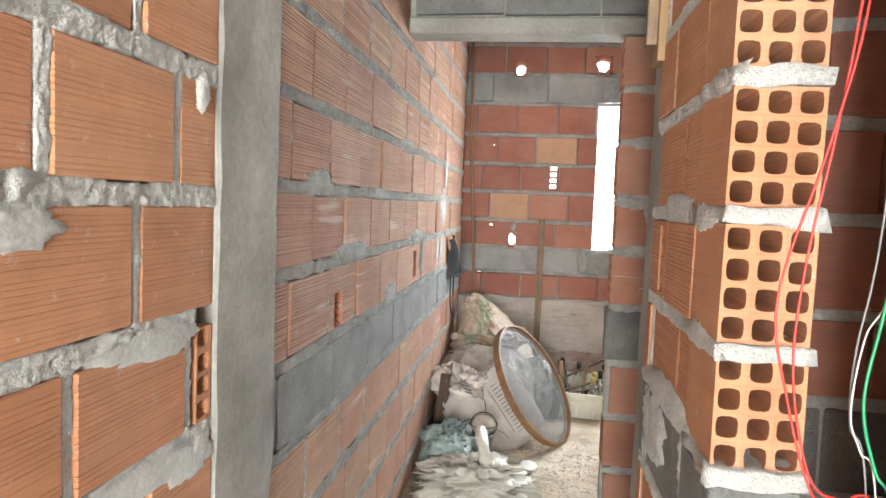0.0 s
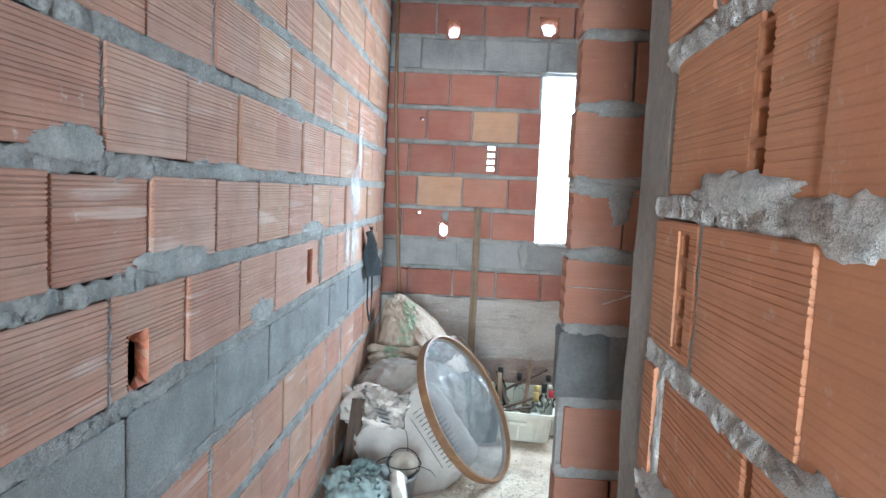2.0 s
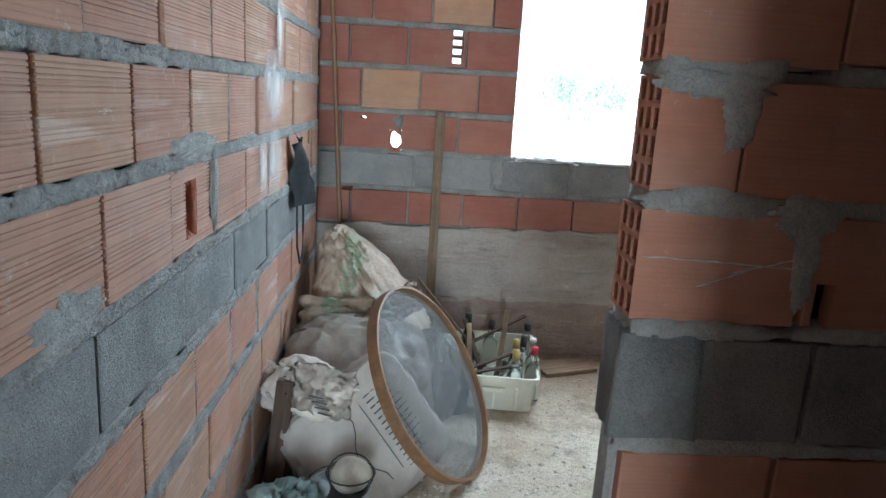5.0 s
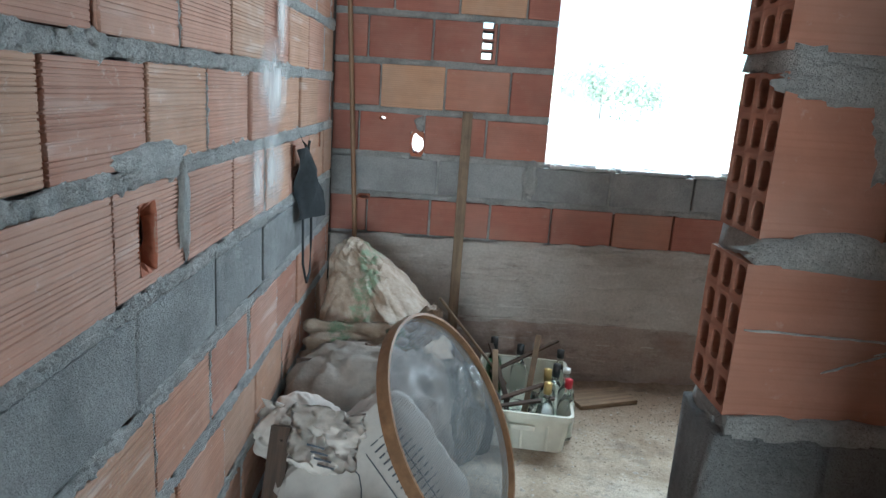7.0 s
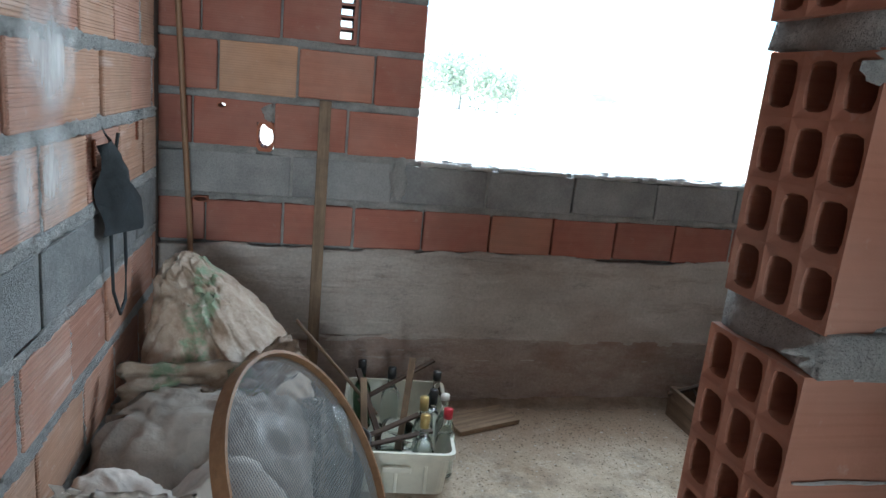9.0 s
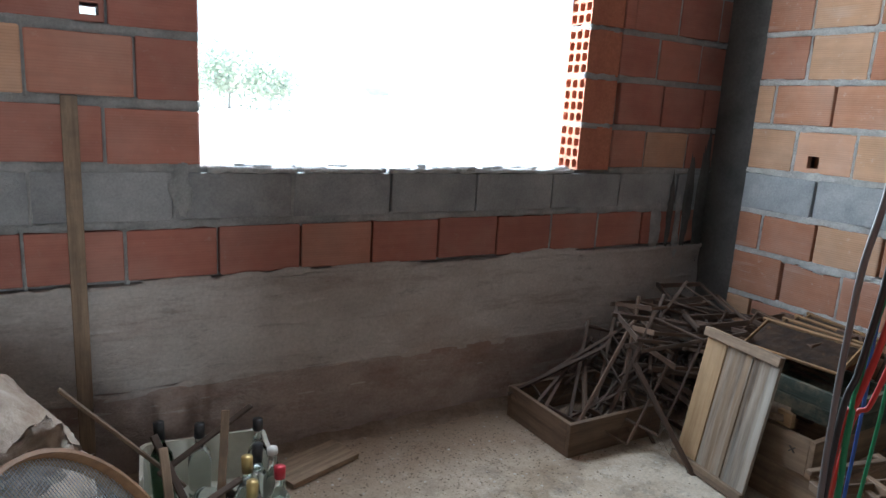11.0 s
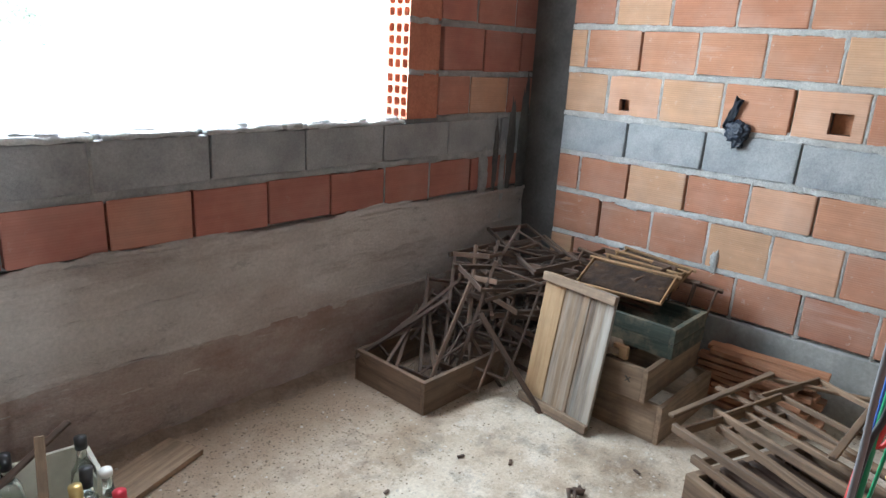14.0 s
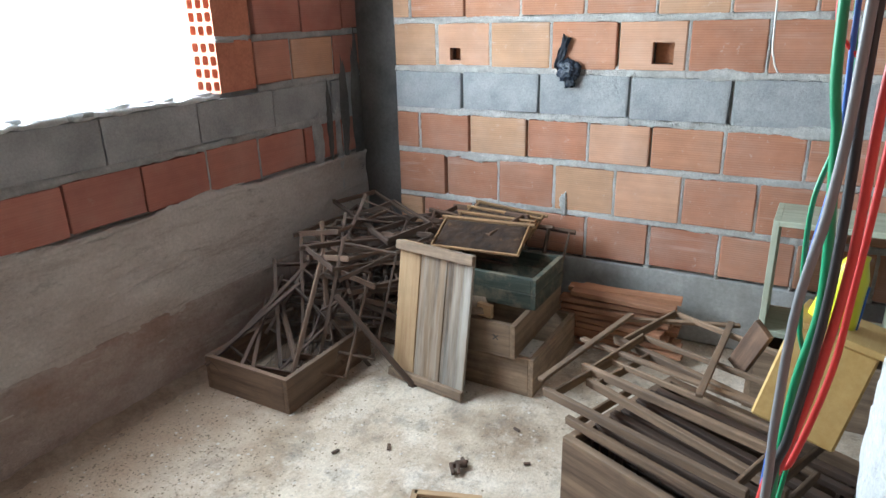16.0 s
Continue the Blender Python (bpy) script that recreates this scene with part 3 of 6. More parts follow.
def rough_box(name, label, category, mat, x0, x1, y0, y1, z0, z1, cells=0.06, lump=0.006, seed=1):
    """A cast concrete body with uneven faces."""
    b = bmesh.new()
    add_box(b, x0, x1, y0, y1, z0, z1)
    bmesh.ops.bevel(b, geom=list(b.edges), offset=0.006, segments=1, affect="EDGES")
    longest = max(x1 - x0, y1 - y0, z1 - z0)
    for axis, lo, hi in ((0, x0, x1), (1, y0, y1), (2, z0, z1)):
        n = int((hi - lo) / cells)
        for i in range(1, n):
            co, no = [0, 0, 0], [0, 0, 0]
            co[axis], no[axis] = lo + (hi - lo) * i / n, 1
            bmesh.ops.bisect_plane(b, geom=list(b.verts) + list(b.edges) + list(b.faces), plane_co=co, plane_no=no)
    for v in b.verts:
        p = v.co * 9 + Vector((seed, 0, 0))
        v.co += Vector((noise.noise(p), noise.noise(p + Vector((9, 1, 4))), 0)) * lump
    return tagged(part(name, b, mat, smooth=False), label, category, kind="structure")


column_west = rough_box("column_west", "smooth grey cast concrete column in the brick wall", "column", mat_concrete, -0.74, -0.572, 1.125, 1.395, 0, 2.76, seed=3)
column_pier = rough_box("column_pier", "grey cast concrete column at the wall's end", "column", mat_concrete, 0.268, 0.408, 1.715, 1.885, 0, 2.76, seed=4)
column_north_west = rough_box("column_north_west", "dark concrete corner column", "column", mat_soot_and_shade, -0.78, -0.6, 4.95, 5.24, 0, 2.76, seed=5)
column_north_east = rough_box("column_north_east", "soot-dark concrete corner column", "column", mat_soot_and_shade, 2.9, 3.05, 4.83, 5.24, 0, 2.76, seed=6)

PIER = [0.14, 0.34, 0.54, 0.75, 0.957, 1.149, 1.352, 1.557, 1.762, 1.967, 2.172, 2.382, 2.592, 2.76]
wall_pier = masonry("wall_pier", "short brick wall with pale mortar and open brick ends", "y", 0.258, -1, 0.133, 1.07, 1.715, PIER, {3}, near_units,
                    skip=[(1.07, 1.25, 0.97, 2.8)], holes=[(1.37, 1.415, 1.38, 1.53), (1.565, 1.61, 1.175, 1.323)], lump=0.008, joint=0.032, head=0.024, fill=0.85, seed=7, phases={4: 1.36, 5: 1.24, 6: 1.40, 7: 1.24, 8: 1.39}, step=0.006, rows=9)
wall_side = masonry("wall_side", "dark brick wall of the unlit side room", "x", 1.55, -1, 0.14, 0.402, 2.96, PIER, {3}, red_units, seed=8, lump=0.005)

CROSS = [0.09, 0.30, 0.52, 0.74, 0.965, 1.19, 1.41, 1.62, 1.83, 2.04]
mat_brick_cross = brick_material("dusty_red_clay", [(0.38, 0.172, 0.115), (0.41, 0.195, 0.133), (0.35, 0.158, 0.105)], 0.15, 0.25, 0.25)
cross_units = unit_set(mat_brick_cross)
wall_cross = masonry("wall_cross", "red brick partition wall with a grey block course", "x", 2.76, -1, 0.115, 0.282, 0.86, CROSS, {3}, cross_units,
                     skip=[(0.282, 0.282 + (0.15 if k % 2 else 0.295), CROSS[k], CROSS[k + 1]) for k in range(4, 9)], holes=[(0.6, 0.635, 0.985, 1.06)], lump=0.008, joint=0.03, seed=9, phases={3: 0.63, 4: 0.579, 5: 0.434, 6: 0.579, 7: 0.434, 8: 0.579}, mortar=mat_mortar_mid, step=0.01, rows=7)
lintel = rough_box("lintel", "pale cast concrete lintel over the doorway", "lintel", mat_concrete, -0.58, 2.82, 2.75, 2.895, 2.04, 2.105, seed=7)
wall_cross_top = masonry("wall_cross_top", "grey cement block wall above the lintel", "x", 2.76, -1, 0.14, -0.58, 2.82, [2.105, 2.32, 2.54, 2.76], {0, 1, 2}, red_units,
                         bottom=2.105, seed=10, mortar=mat_mortar_dark)

BACK = [0.67, 0.865, 1.05, 1.25, 1.465, 1.67, 1.89, 2.117, 2.333, 2.55, 2.76]
LIGHT_HOLES = [(-0.2, 2.375, 0.045, 0.06), (0.40, 2.41, 0.062, 0.062), (-0.212, 1.105, 0.032, 0.055), (-0.374, 1.213, 0.018, 0.009), (-0.445, 0.848, 0.03, 0.011), (-0.378, 1.815, 0.014, 0.012)]
SLOTS = [(0.052, 0.102, z - 0.017, z + 0.017) for z in (1.517, 1.561, 1.605, 1.649)]
wall_north = masonry("wall_north", "red brick wall with a large raw window opening", "x", 5.10, -1, 0.14, -0.60, 2.9, BACK, {1, 7}, red_units,
                     openings=[(0.382, 2.005, 1.05, 2.117)], holes=[(u - a, u + a, z - b, z + b) for u, z, a, b in LIGHT_HOLES] + SLOTS,
                     skip=[(2.005, 2.2, 1.05, 2.117)], phases={0: 0.438, 1: -0.1, 2: 0.105, 3: -0.096, 4: 0.122, 5: -0.054, 6: 0.081}, lump=0.006, seed=11, bottom=0.67, blocks=flare_blocks,
                     mortar=mat_mortar_dark, length=0.289, block=0.396)
EAST = [0.295, 0.495, 0.71, 0.90, 1.09, 1.295, 1.49, 1.70, 1.91, 2.12, 2.33, 2.54, 2.76]
NICHES = [(4.516, 1.152, 0.026), (3.621, 1.165, 0.04)]
wall_east = masonry("wall_east", "brick wall of pale orange bricks with a grey block course", "y", 2.82, -1, 0.14, 2.3, 4.83, EAST, {3}, right_units,
                    holes=[(u - a, u + a, z - a, z + a) for u, z, a in NICHES], phases={0: 3.62, 1: 4.035, 2: 4.173, 3: 4.111, 4: 4.069, 5: 3.93, 6: 4.07}, lump=0.008, joint=0.026, seed=12,
                    bottom=0.295, mortar=mat_mortar_pale, head=0.012, fill=0.7, step=0.008, rows=7, blocks=lit_blocks, length=0.27, block=0.372)
rough_box("plinth_east", "grey concrete footing under the brick wall", "plinth", mat_concrete, 2.822, 2.96, 2.3, 4.83, 0, 0.295, seed=8)
plinth_north = rough_box("plinth_north", "rough pale concrete base of the window wall, haze in its colour", "plinth", mat_plinth, -0.6, 2.9, 5.088, 5.24, 0.302, 0.668, cells=0.045, lump=0.012, seed=9)
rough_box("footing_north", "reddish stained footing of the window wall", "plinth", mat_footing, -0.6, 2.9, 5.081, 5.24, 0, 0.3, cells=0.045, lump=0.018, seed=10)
block_part("wall_backing", "plain outer faces that close the house", "wall", mat_concrete, (-0.85, -0.725, -2.4, 5.24, 0, 2.76), (2.965, 3.1, -2.4, 4.83, 0, 2.76))
block_part("wall_south", "plain wall with an opening to the yard", "wall", mat_concrete, (-0.72, -0.58, -2.4, -2.26, 0, 2.76), (0.43, 2.96, -2.4, -2.26, 0, 2.76), (-0.58, 0.43, -2.4, -2.26, 2.3, 2.76))
# Added to stop window light in the passage; its near-black colour stands for shade.
block_part("wall_jog", "plain dark wall added to keep light out of the side passage", "wall", mat_soot_and_shade, (0.55, 0.86, 2.878, 2.95, 0, 2.04), (0.862, 2.82, 2.6, 2.72, 0, 2.04))
# Added out of view to keep the yard's light off the side room.
block_part("wall_entry", "unseen plain wall added to shade the side room", "wall", mat_concrete, (0.43, 0.57, -2.26, 0.86, 0, 2.76))

# open brick ends
mat_brick_end = brick_material("ribbed_end_clay", ORANGE, 0.18, 0.15, 0.6)
hollow_orange = hollow_brick_mesh("hollow_brick", mat_brick_end, 0.131, 0.178, 0.19)
mat_clay_red = rough_material("raw_red_clay", (0.38, 0.14, 0.085), (0.47, 0.19, 0.115), 12, 80, 0.3, 0.002, shift=True)
hollow_red = hollow_brick_mesh("hollow_brick_red", mat_clay_red, 0.132, 0.194, 0.19)
for lo, hi in zip(PIER[4:], PIER[5:]):
    ob = part("hollow_brick", hollow_orange, None, wall_pier, m=pose(0.32 + random.uniform(-0.004, 0.004), 1.07 + random.uniform(-0.012, 0.006), (lo + hi) / 2, 0, random.uniform(-0.8, 0.8), random.uniform(-1.5, 1.5)))
for y, z, hh in ((1.3925, 1.455, 0.15), (1.5875, 1.249, 0.148)):
    part("hollow_brick", hollow_brick_mesh("hollow_offcut", mat_clay, 0.045, hh, 0.1, 1, 4), None, wall_pier, m=pose(0.261, y, z, 0, 0, -90))
hollow_long = hollow_brick_mesh("hollow_brick_long", mat_brick_cross, 0.113, 0.194, 0.29)
hollow_half = hollow_brick_mesh("hollow_brick_half", mat_brick_cross, 0.113, 0.19, 0.145)
for k, (lo, hi) in enumerate(zip(CROSS[4:], CROSS[5:])):
    part("hollow_brick", hollow_half if k % 2 else hollow_long, None, wall_cross, m=pose((0.278 if k == 0 else 0.284) + random.uniform(-0.004, 0.004), 2.817, (lo + hi) / 2, 0, 0, -90 + random.uniform(-1.2, 1.2)))
for lo, hi in zip(BACK[2:7], BACK[3:8]):
    part("hollow_brick", hollow_red, None, wall_north, m=pose(2.005, 5.17, (lo + hi) / 2, 0, 0, -90))


def lump_ledge(name, wall, at, length, width, height, mat, seed, label=""):
    """A slab of squeezed-out mortar: uneven box about the origin of at."""
    b = bmesh.new()
    add_box(b, -length / 2, length / 2, -width / 2, width / 2, -height / 2, height / 2)
    for axis, size in ((0, length), (1, width)):
        n = max(2, int(size / 0.02))
        for i in range(1, n):
            co, no = [0, 0, 0], [0, 0, 0]
            co[axis], no[axis] = -size / 2 + size * i / n, 1
            bmesh.ops.bisect_plane(b, geom=list(b.verts) + list(b.edges) + list(b.faces), plane_co=co, plane_no=no)
    for v in b.verts:
        p = v.co * 24 + Vector((seed * 5.1, 0, 0))
        v.co += Vector((noise.noise(p), noise.noise(p + Vector((3, 8, 1))), 0.8 * noise.noise(p + Vector((1, 2, 7))))) * 0.012
    return part(name, b, mat, wall, label, at, True)


for i, z in enumerate(PIER[4:]):
    lump_ledge("bed_mortar", wall_pier, pose(0.322, 1.15, z), 0.142, 0.19, 0.028, mat_mortar, i)
for i, z in enumerate(CROSS[4:-1]):
    lump_ledge("bed_mortar", wall_cross, pose(0.383, 2.815, z), 0.19, 0.118, 0.03, mat_mortar_mid, i + 20)
lump_ledge("bed_mortar", wall_cross, pose(0.345, 2.815, 0.857), 0.15, 0.122, 0.2, mat_block, 40)
for i, z in enumerate(BACK[3:7]):
    lump_ledge("bed_mortar", wall_north, pose(2.09, 5.17, z), 0.17, 0.14, 0.022, mat_mortar_dark, i + 30)
for i, u in enumerate((0.62, 0.95, 1.28, 1.6, 1.9)):
    lump_ledge("sill_mortar", wall_north, pose(u - 0.06, 5.17, 1.045), 0.3, 0.15, 0.018, mat_mortar, i + 50)

sill_rng = random.Random(9)
for i in range(26):
    u = 0.4 + 1.58 * (i + sill_rng.random()) / 26
    lump_ledge("sill_mortar", wall_north, pose(u, 5.115 + sill_rng.uniform(0, 0.05), 1.052, 0, 0, sill_rng.uniform(-30, 30)), sill_rng.uniform(0.03, 0.1), 0.03, sill_rng.uniform(0.006, 0.024), mat_mortar_mid, i + 80)


def ragged_ring(u, z, a, b, seed):
    """Fills the corners of a knocked-out hole, so that it stays ragged and round through the wall."""
    bmr = bmesh.new()
    rng = random.Random(seed)
    n = 16
    sets = []
    for y in (5.104, 5.236):
        o, i = [], []
        for k in range(n):
            t = 2 * math.pi * (k + 0.5) / n
            c, s = math.cos(t), math.sin(t)
            q = max(abs(c), abs(s))
            o.append(bmr.verts.new((u + a * 1.02 * c / q, y, z + b * 1.02 * s / q)))
            i.append([a * 0.9 * c, b * 0.9 * s])
        sets.append((o, i))
    wob = [rng.uniform(0.82, 1.08) for k in range(n)]
    inner = [[bmr.verts.new((u + p[0] * w, y, z + p[1] * w)) for p, w in zip(i, wob)] for (o, i), y in zip(sets, (5.104, 5.236))]
    for k in range(n):
        m = (k + 1) % n
        bmr.faces.new((sets[0][0][k], sets[0][0][m], inner[0][m], inner[0][k]))
        bmr.faces.new((inner[0][k], inner[0][m], inner[1][m], inner[1][k]))
        bmr.faces.new((inner[1][k], inner[1][m], sets[1][0][m], sets[1][0][k]))
    return part("hole_edge", bmr, mat_clay_red, wall_north)


for k, h in enumerate(LIGHT_HOLES):
    ragged_ring(*h, k)
for u, z, a in NICHES:
    bm = box_bm(0.012, 2 * a + 0.02, 2 * a + 0.02)
    part("niche_back", bm, mat_clay, wall_east, m=pose(2.885, u, z))
def broken_edge(u, z, a, b, seed):
    """Shards of clay left standing round a hole knocked into the west wall."""
    rng = random.Random(seed)
    bmr = bmesh.new()
    n = 18
    o, i = [], []
    for k in range(n):
        t = 2 * math.pi * (k + 0.5) / n
        c, sn = math.cos(t), math.sin(t)
        q = max(abs(c), abs(sn))
        w = rng.uniform(0.72, 1.1)
        o.append(bmr.verts.new((-0.583, u + a * 1.02 * c / q, z + b * 1.02 * sn / q)))
        i.append(bmr.verts.new((-0.592 - rng.uniform(0, 0.02), u + a * w * c, z + b * w * sn)))
    for k in range(n):
        m = (k + 1) % n
        bmr.faces.new((o[k], o[m], i[m], i[k]))
    return part("hole_edge", bmr, mat_clay_red, wall_west)


for k, (u, z, a, b) in enumerate(((3.12, 1.0675, 0.035, 0.0625), (1.8975, 1.035, 0.0375, 0.05), (4.235, 1.105, 0.02, 0.035), (4.685, 1.135, 0.02, 0.035))):
    broken_edge(u, z, a, b, k + 5)
for u, z in ((3.12, 1.07), (1.903, 1.03), (4.235, 1.105), (4.685, 1.135)):
    part("niche_back", box_bm(0.012, 0.09, 0.13), mat_clay_red, wall_west, m=pose(-0.712, u, z))

# outside: bright yard falling away to far green
mat_yard = rough_material("pale_dry_earth", (0.72, 0.67, 0.58), (0.84, 0.8, 0.72), 0.1, 6, 0.3, 0.02, stain=(0.42, 0.5, 0.33), stain_at=(0.6, 0.66))
bm = bmesh.new()
for x0, x1, y0, y1 in ((-1500, 1500, 5.24, 2000), (-1500, -0.85, -1500, 5.24), (3.1, 1500, -1500, 5.24), (-0.85, 3.1, -1500, -2.4)):
    vs = [bm.verts.new((x, y, -0.3)) for x, y in ((x0, y0), (x1, y0), (x1, y1), (x0, y1))]
    bm.faces.new(vs)
bmesh.ops.remove_doubles(bm, verts=bm.verts, dist=0.01)
yard = tagged(part("ground", bm, mat_yard), "pale sunlit ground outside the house", "ground", kind="structure")


# Leaf green paled in the colour to stand for haze and glare.
mat_leaf = rough_material("pale_dusty_foliage", (0.46, 0.53, 0.43), (0.54, 0.6, 0.5), 0.8, 9, 0.2, 0.02)
mat_bark = rough_material("pale_bark", (0.4, 0.37, 0.33), (0.5, 0.47, 0.43), 3, 20, 0.6, 0.02)
mat_far_wall = rough_material("limewashed_wall", (0.6, 0.58, 0.55), (0.74, 0.72, 0.68), 1.0, 9, 0.2, 0.01)
mat_far_roof = rough_material("teal_sheet_roof", (0.25, 0.5, 0.47), (0.34, 0.58, 0.54), 1.0, 9, 0.2, 0.01)


def far_tree(x, y, tall, wide, seed):
    """A small spreading tree: tapered trunk, limbs and a crown of loose leaf clumps."""
    rng = random.Random(seed)
    tree = thing("tree", "small spreading green tree in the hazy distance", "tree", pose(x, y, -0.3), "distant trees")
    part("trunk", tube_bm([(0, 0, -0.1), (0.05, 0.03, tall * 0.25), (0.0, 0.1, tall * 0.5), (0.08, 0.0, tall * 0.8)], [0.16, 0.13, 0.09, 0.04], 8), mat_bark, tree)
    ends = []
    for k in range(6):
        a = 2.1 * k + rng.uniform(-0.4, 0.4)
        e = Vector((math.cos(a) * wide * rng.uniform(0.5, 0.8), math.sin(a) * wide * rng.uniform(0.5, 0.8), tall * rng.uniform(0.6, 0.9)))
        ends.append(e)
        part("limb", tube_bm([(0, 0.05, tall * rng.uniform(0.25, 0.45)), e * 0.55 + Vector((0, 0, 0.1)), e], [0.07, 0.045, 0.02], 6), mat_bark, tree)
    verts, faces = [], []
    for e in ends + [Vector((0, 0, tall * 0.9))]:
        for k in range(130):
            p = e + Vector((rng.gauss(0, 0.36) * wide * 0.6, rng.gauss(0, 0.36) * wide * 0.6, rng.gauss(-0.12, 0.2) * tall))
            p.z = max(p.z, 0.1)
            r, n0 = rng.uniform(0.12, 0.3), len(verts)
            d1 = Vector((rng.uniform(-1, 1), rng.uniform(-1, 1), rng.uniform(-1, 1))).normalized()
            d2 = d1.cross(Vector((0.3, 0.5, 0.8))).normalized()
            verts += [p - d1 * r, p + d2 * r * 0.6, p + d1 * r, p - d2 * r * 0.6]
            faces.append((n0, n0 + 1, n0 + 2, n0 + 3))
    me = bpy.data.meshes.new("crown")
    me.from_pydata([tuple(v) for v in verts], [], faces)
    me.materials.append(mat_leaf)
    part("crown", me, None, tree)["kind"] = "stuff"


for k, (x, y, tall, wide) in enumerate(((12.5, 71.0, 4.4, 2.8), (15.5, 72.0, 5.2, 3.2), (19.0, 70.0, 4.0, 2.4), (43.0, 47.0, 2.2, 2.0), (45.5, 45.0, 2.6, 2.2))):
    far_tree(x, y, tall, wide, k + 3)
shed = thing("shed", "small far shed with a teal sheet roof", "shed", pose(30.5, 71.0, -0.3, 0, 0, 12))
bm = bmesh.new()
add_box(bm, -1.1, 1.1, -0.9, 0.9, 0.0, 2.2)
part("wall", bm, mat_far_wall, shed)
bm = bmesh.new()
add_box(bm, -1.4, 1.4, -1.2, 1.2, 2.2, 2.9)
for v in bm.verts:
    if v.co.z > 2.5:
        v.co.y *= 0.1
part("roof", bm, mat_far_roof, shed, "teal sheet roof")


def mortar_patch(wall, axis, plane, face, u, z, w, hgt, mat, seed):
    """Mortar slapped and smeared flat over the bricks: a thin ragged lump."""
    b = bmesh.new()
    n, rings = 60, 5
    centre = b.verts.new((0, 0, 0.005))
    last = None
    for k in range(1, rings + 1):
        ring = []
        for i in range(n):
            a = 2 * math.pi * i / n
            c, s2 = math.cos(a), math.sin(a)
            f = k / rings
            rag = 1 + 0.35 * noise.noise(Vector((c * 1.6 + seed, s2 * 1.6, seed * 2.0))) + 0.22 * noise.noise(Vector((c * 5 + seed, s2 * 5, 3))) + 0.1 * noise.noise(Vector((c * 13 + seed, s2 * 13, 3)))
            hh = 0.005 * (1 - f ** 3) + 0.002 * noise.noise(Vector((c * 4 * f, s2 * 4 * f, seed))) - (0.006 if k == rings else 0)
            ring.append(b.verts.new((c * f * rag * w / 2, s2 * f * rag * hgt / 2, hh)))
        for i in range(n):
            j = (i + 1) % n
            if last is None:
                b.faces.new((centre, ring[i], ring[j]))
            else:
                b.faces.new((last[i], ring[i], ring[j], last[j]))
        last = ring
    if axis == "x":
        m = pose(u, plane, z, 90, 0, 0 if face < 0 else 180)
    else:
        m = pose(plane, u, z, 90, 0, 90 if face > 0 else -90)
    part("mortar_smear", b, mat, wall, m=m, smooth=True)


for k, (u, z, w, hgt) in enumerate(((0.38, 1.385, 0.2, 0.05), (0.425, 1.34, 0.07, 0.13), (0.56, 1.17, 0.12, 0.08), (0.575, 1.1, 0.05, 0.2), (0.4, 1.19, 0.24, 0.05), (0.4, 1.62, 0.2, 0.05), (0.42, 0.965, 0.26, 0.04))):
    mortar_patch(wall_cross, "x", 2.757, -1, u, z, w, hgt, mat_mortar_mid, k + 1)
for k, (u, z, w, hgt) in enumerate(((2.565, 1.0, 0.22, 0.09), (3.275, 1.1, 0.045, 0.2), (2.345, 1.38, 0.3, 0.05), (3.145, 1.2, 0.3, 0.06), (2.045, 1.2, 0.3, 0.07), (1.695, 1.4, 0.2, 0.06), (2.845, 1.6, 0.25, 0.05))):
    mortar_patch(wall_west, "y", -0.577, 1, u, z, w, hgt, mat_mortar_dark, k + 11)
for k, (u, z, w, hgt) in enumerate(((0.665, 1.31, 0.16, 0.06), (0.945, 1.125, 0.3, 0.05), (1.075, 1.52, 0.04, 0.07), (0.895, 0.93, 0.4, 0.06), (1.045, 0.91, 0.2, 0.07))):
    mortar_patch(wall_west_near, "y", -0.577, 1, u, z, w, hgt, mat_mortar, k + 21)
for k, (u, z, w, hgt) in enumerate(((1.21, 1.350, 0.22, 0.05), (1.44, 1.370, 0.3, 0.045), (1.19, 1.150, 0.25, 0.05), (1.14, 1.560, 0.2, 0.045), (1.44, 0.970, 0.5, 0.07), (1.56, 0.870, 0.3, 0.16))):
    mortar_patch(wall_pier, "y", 0.255, -1, u, z, w, hgt, mat_mortar, k + 31)
for k, (u, z, w, hgt) in enumerate(((3.99, 0.53, 0.035, 0.11), (3.4, 1.09, 0.2, 0.05), (3.05, 0.9, 0.3, 0.05), (4.4, 0.7, 0.2, 0.04))):
    mortar_patch(wall_east, "y", 2.817, -1, u, z, w, hgt, mat_mortar_pale, k + 41)
for k, (u, z, w, hgt) in enumerate(((0.32, 0.97, 0.07, 0.17), (1.0, 0.67, 0.5, 0.04), (0.3, 0.665, 0.3, 0.04), (1.9, 0.67, 0.4, 0.05), (2.55, 0.75, 0.07, 0.3), (2.7, 0.7, 0.05, 0.4), (-0.2, 1.2, 0.05, 0.06), (0.1, 0.5, 0.3, 0.03), (0.9, 0.48, 0.6, 0.03), (1.7, 0.45, 0.4, 0.03))):
    mortar_patch(wall_north, "x", 5.086 if z < 0.66 else 5.094, -1, u, z, w, hgt, mat_plinth if z < 0.68 else mat_mortar_dark, k + 51)
part("hollow_brick", hollow_brick_mesh("hollow_offcut", mat_clay, 0.05, 0.165, 0.1, 1, 4), None, wall_west_near, m=pose(-0.579, 1.093, 1.044, 0, 0, 90))

for k, (u, z, w, hgt) in enumerate(((0.78, 0.95, 0.2, 0.3), (0.7, 0.75, 0.3, 0.2))):
    mortar_patch(wall_cross, "x", 2.956, 1, u, z, w, hgt, mat_mortar, k + 71)

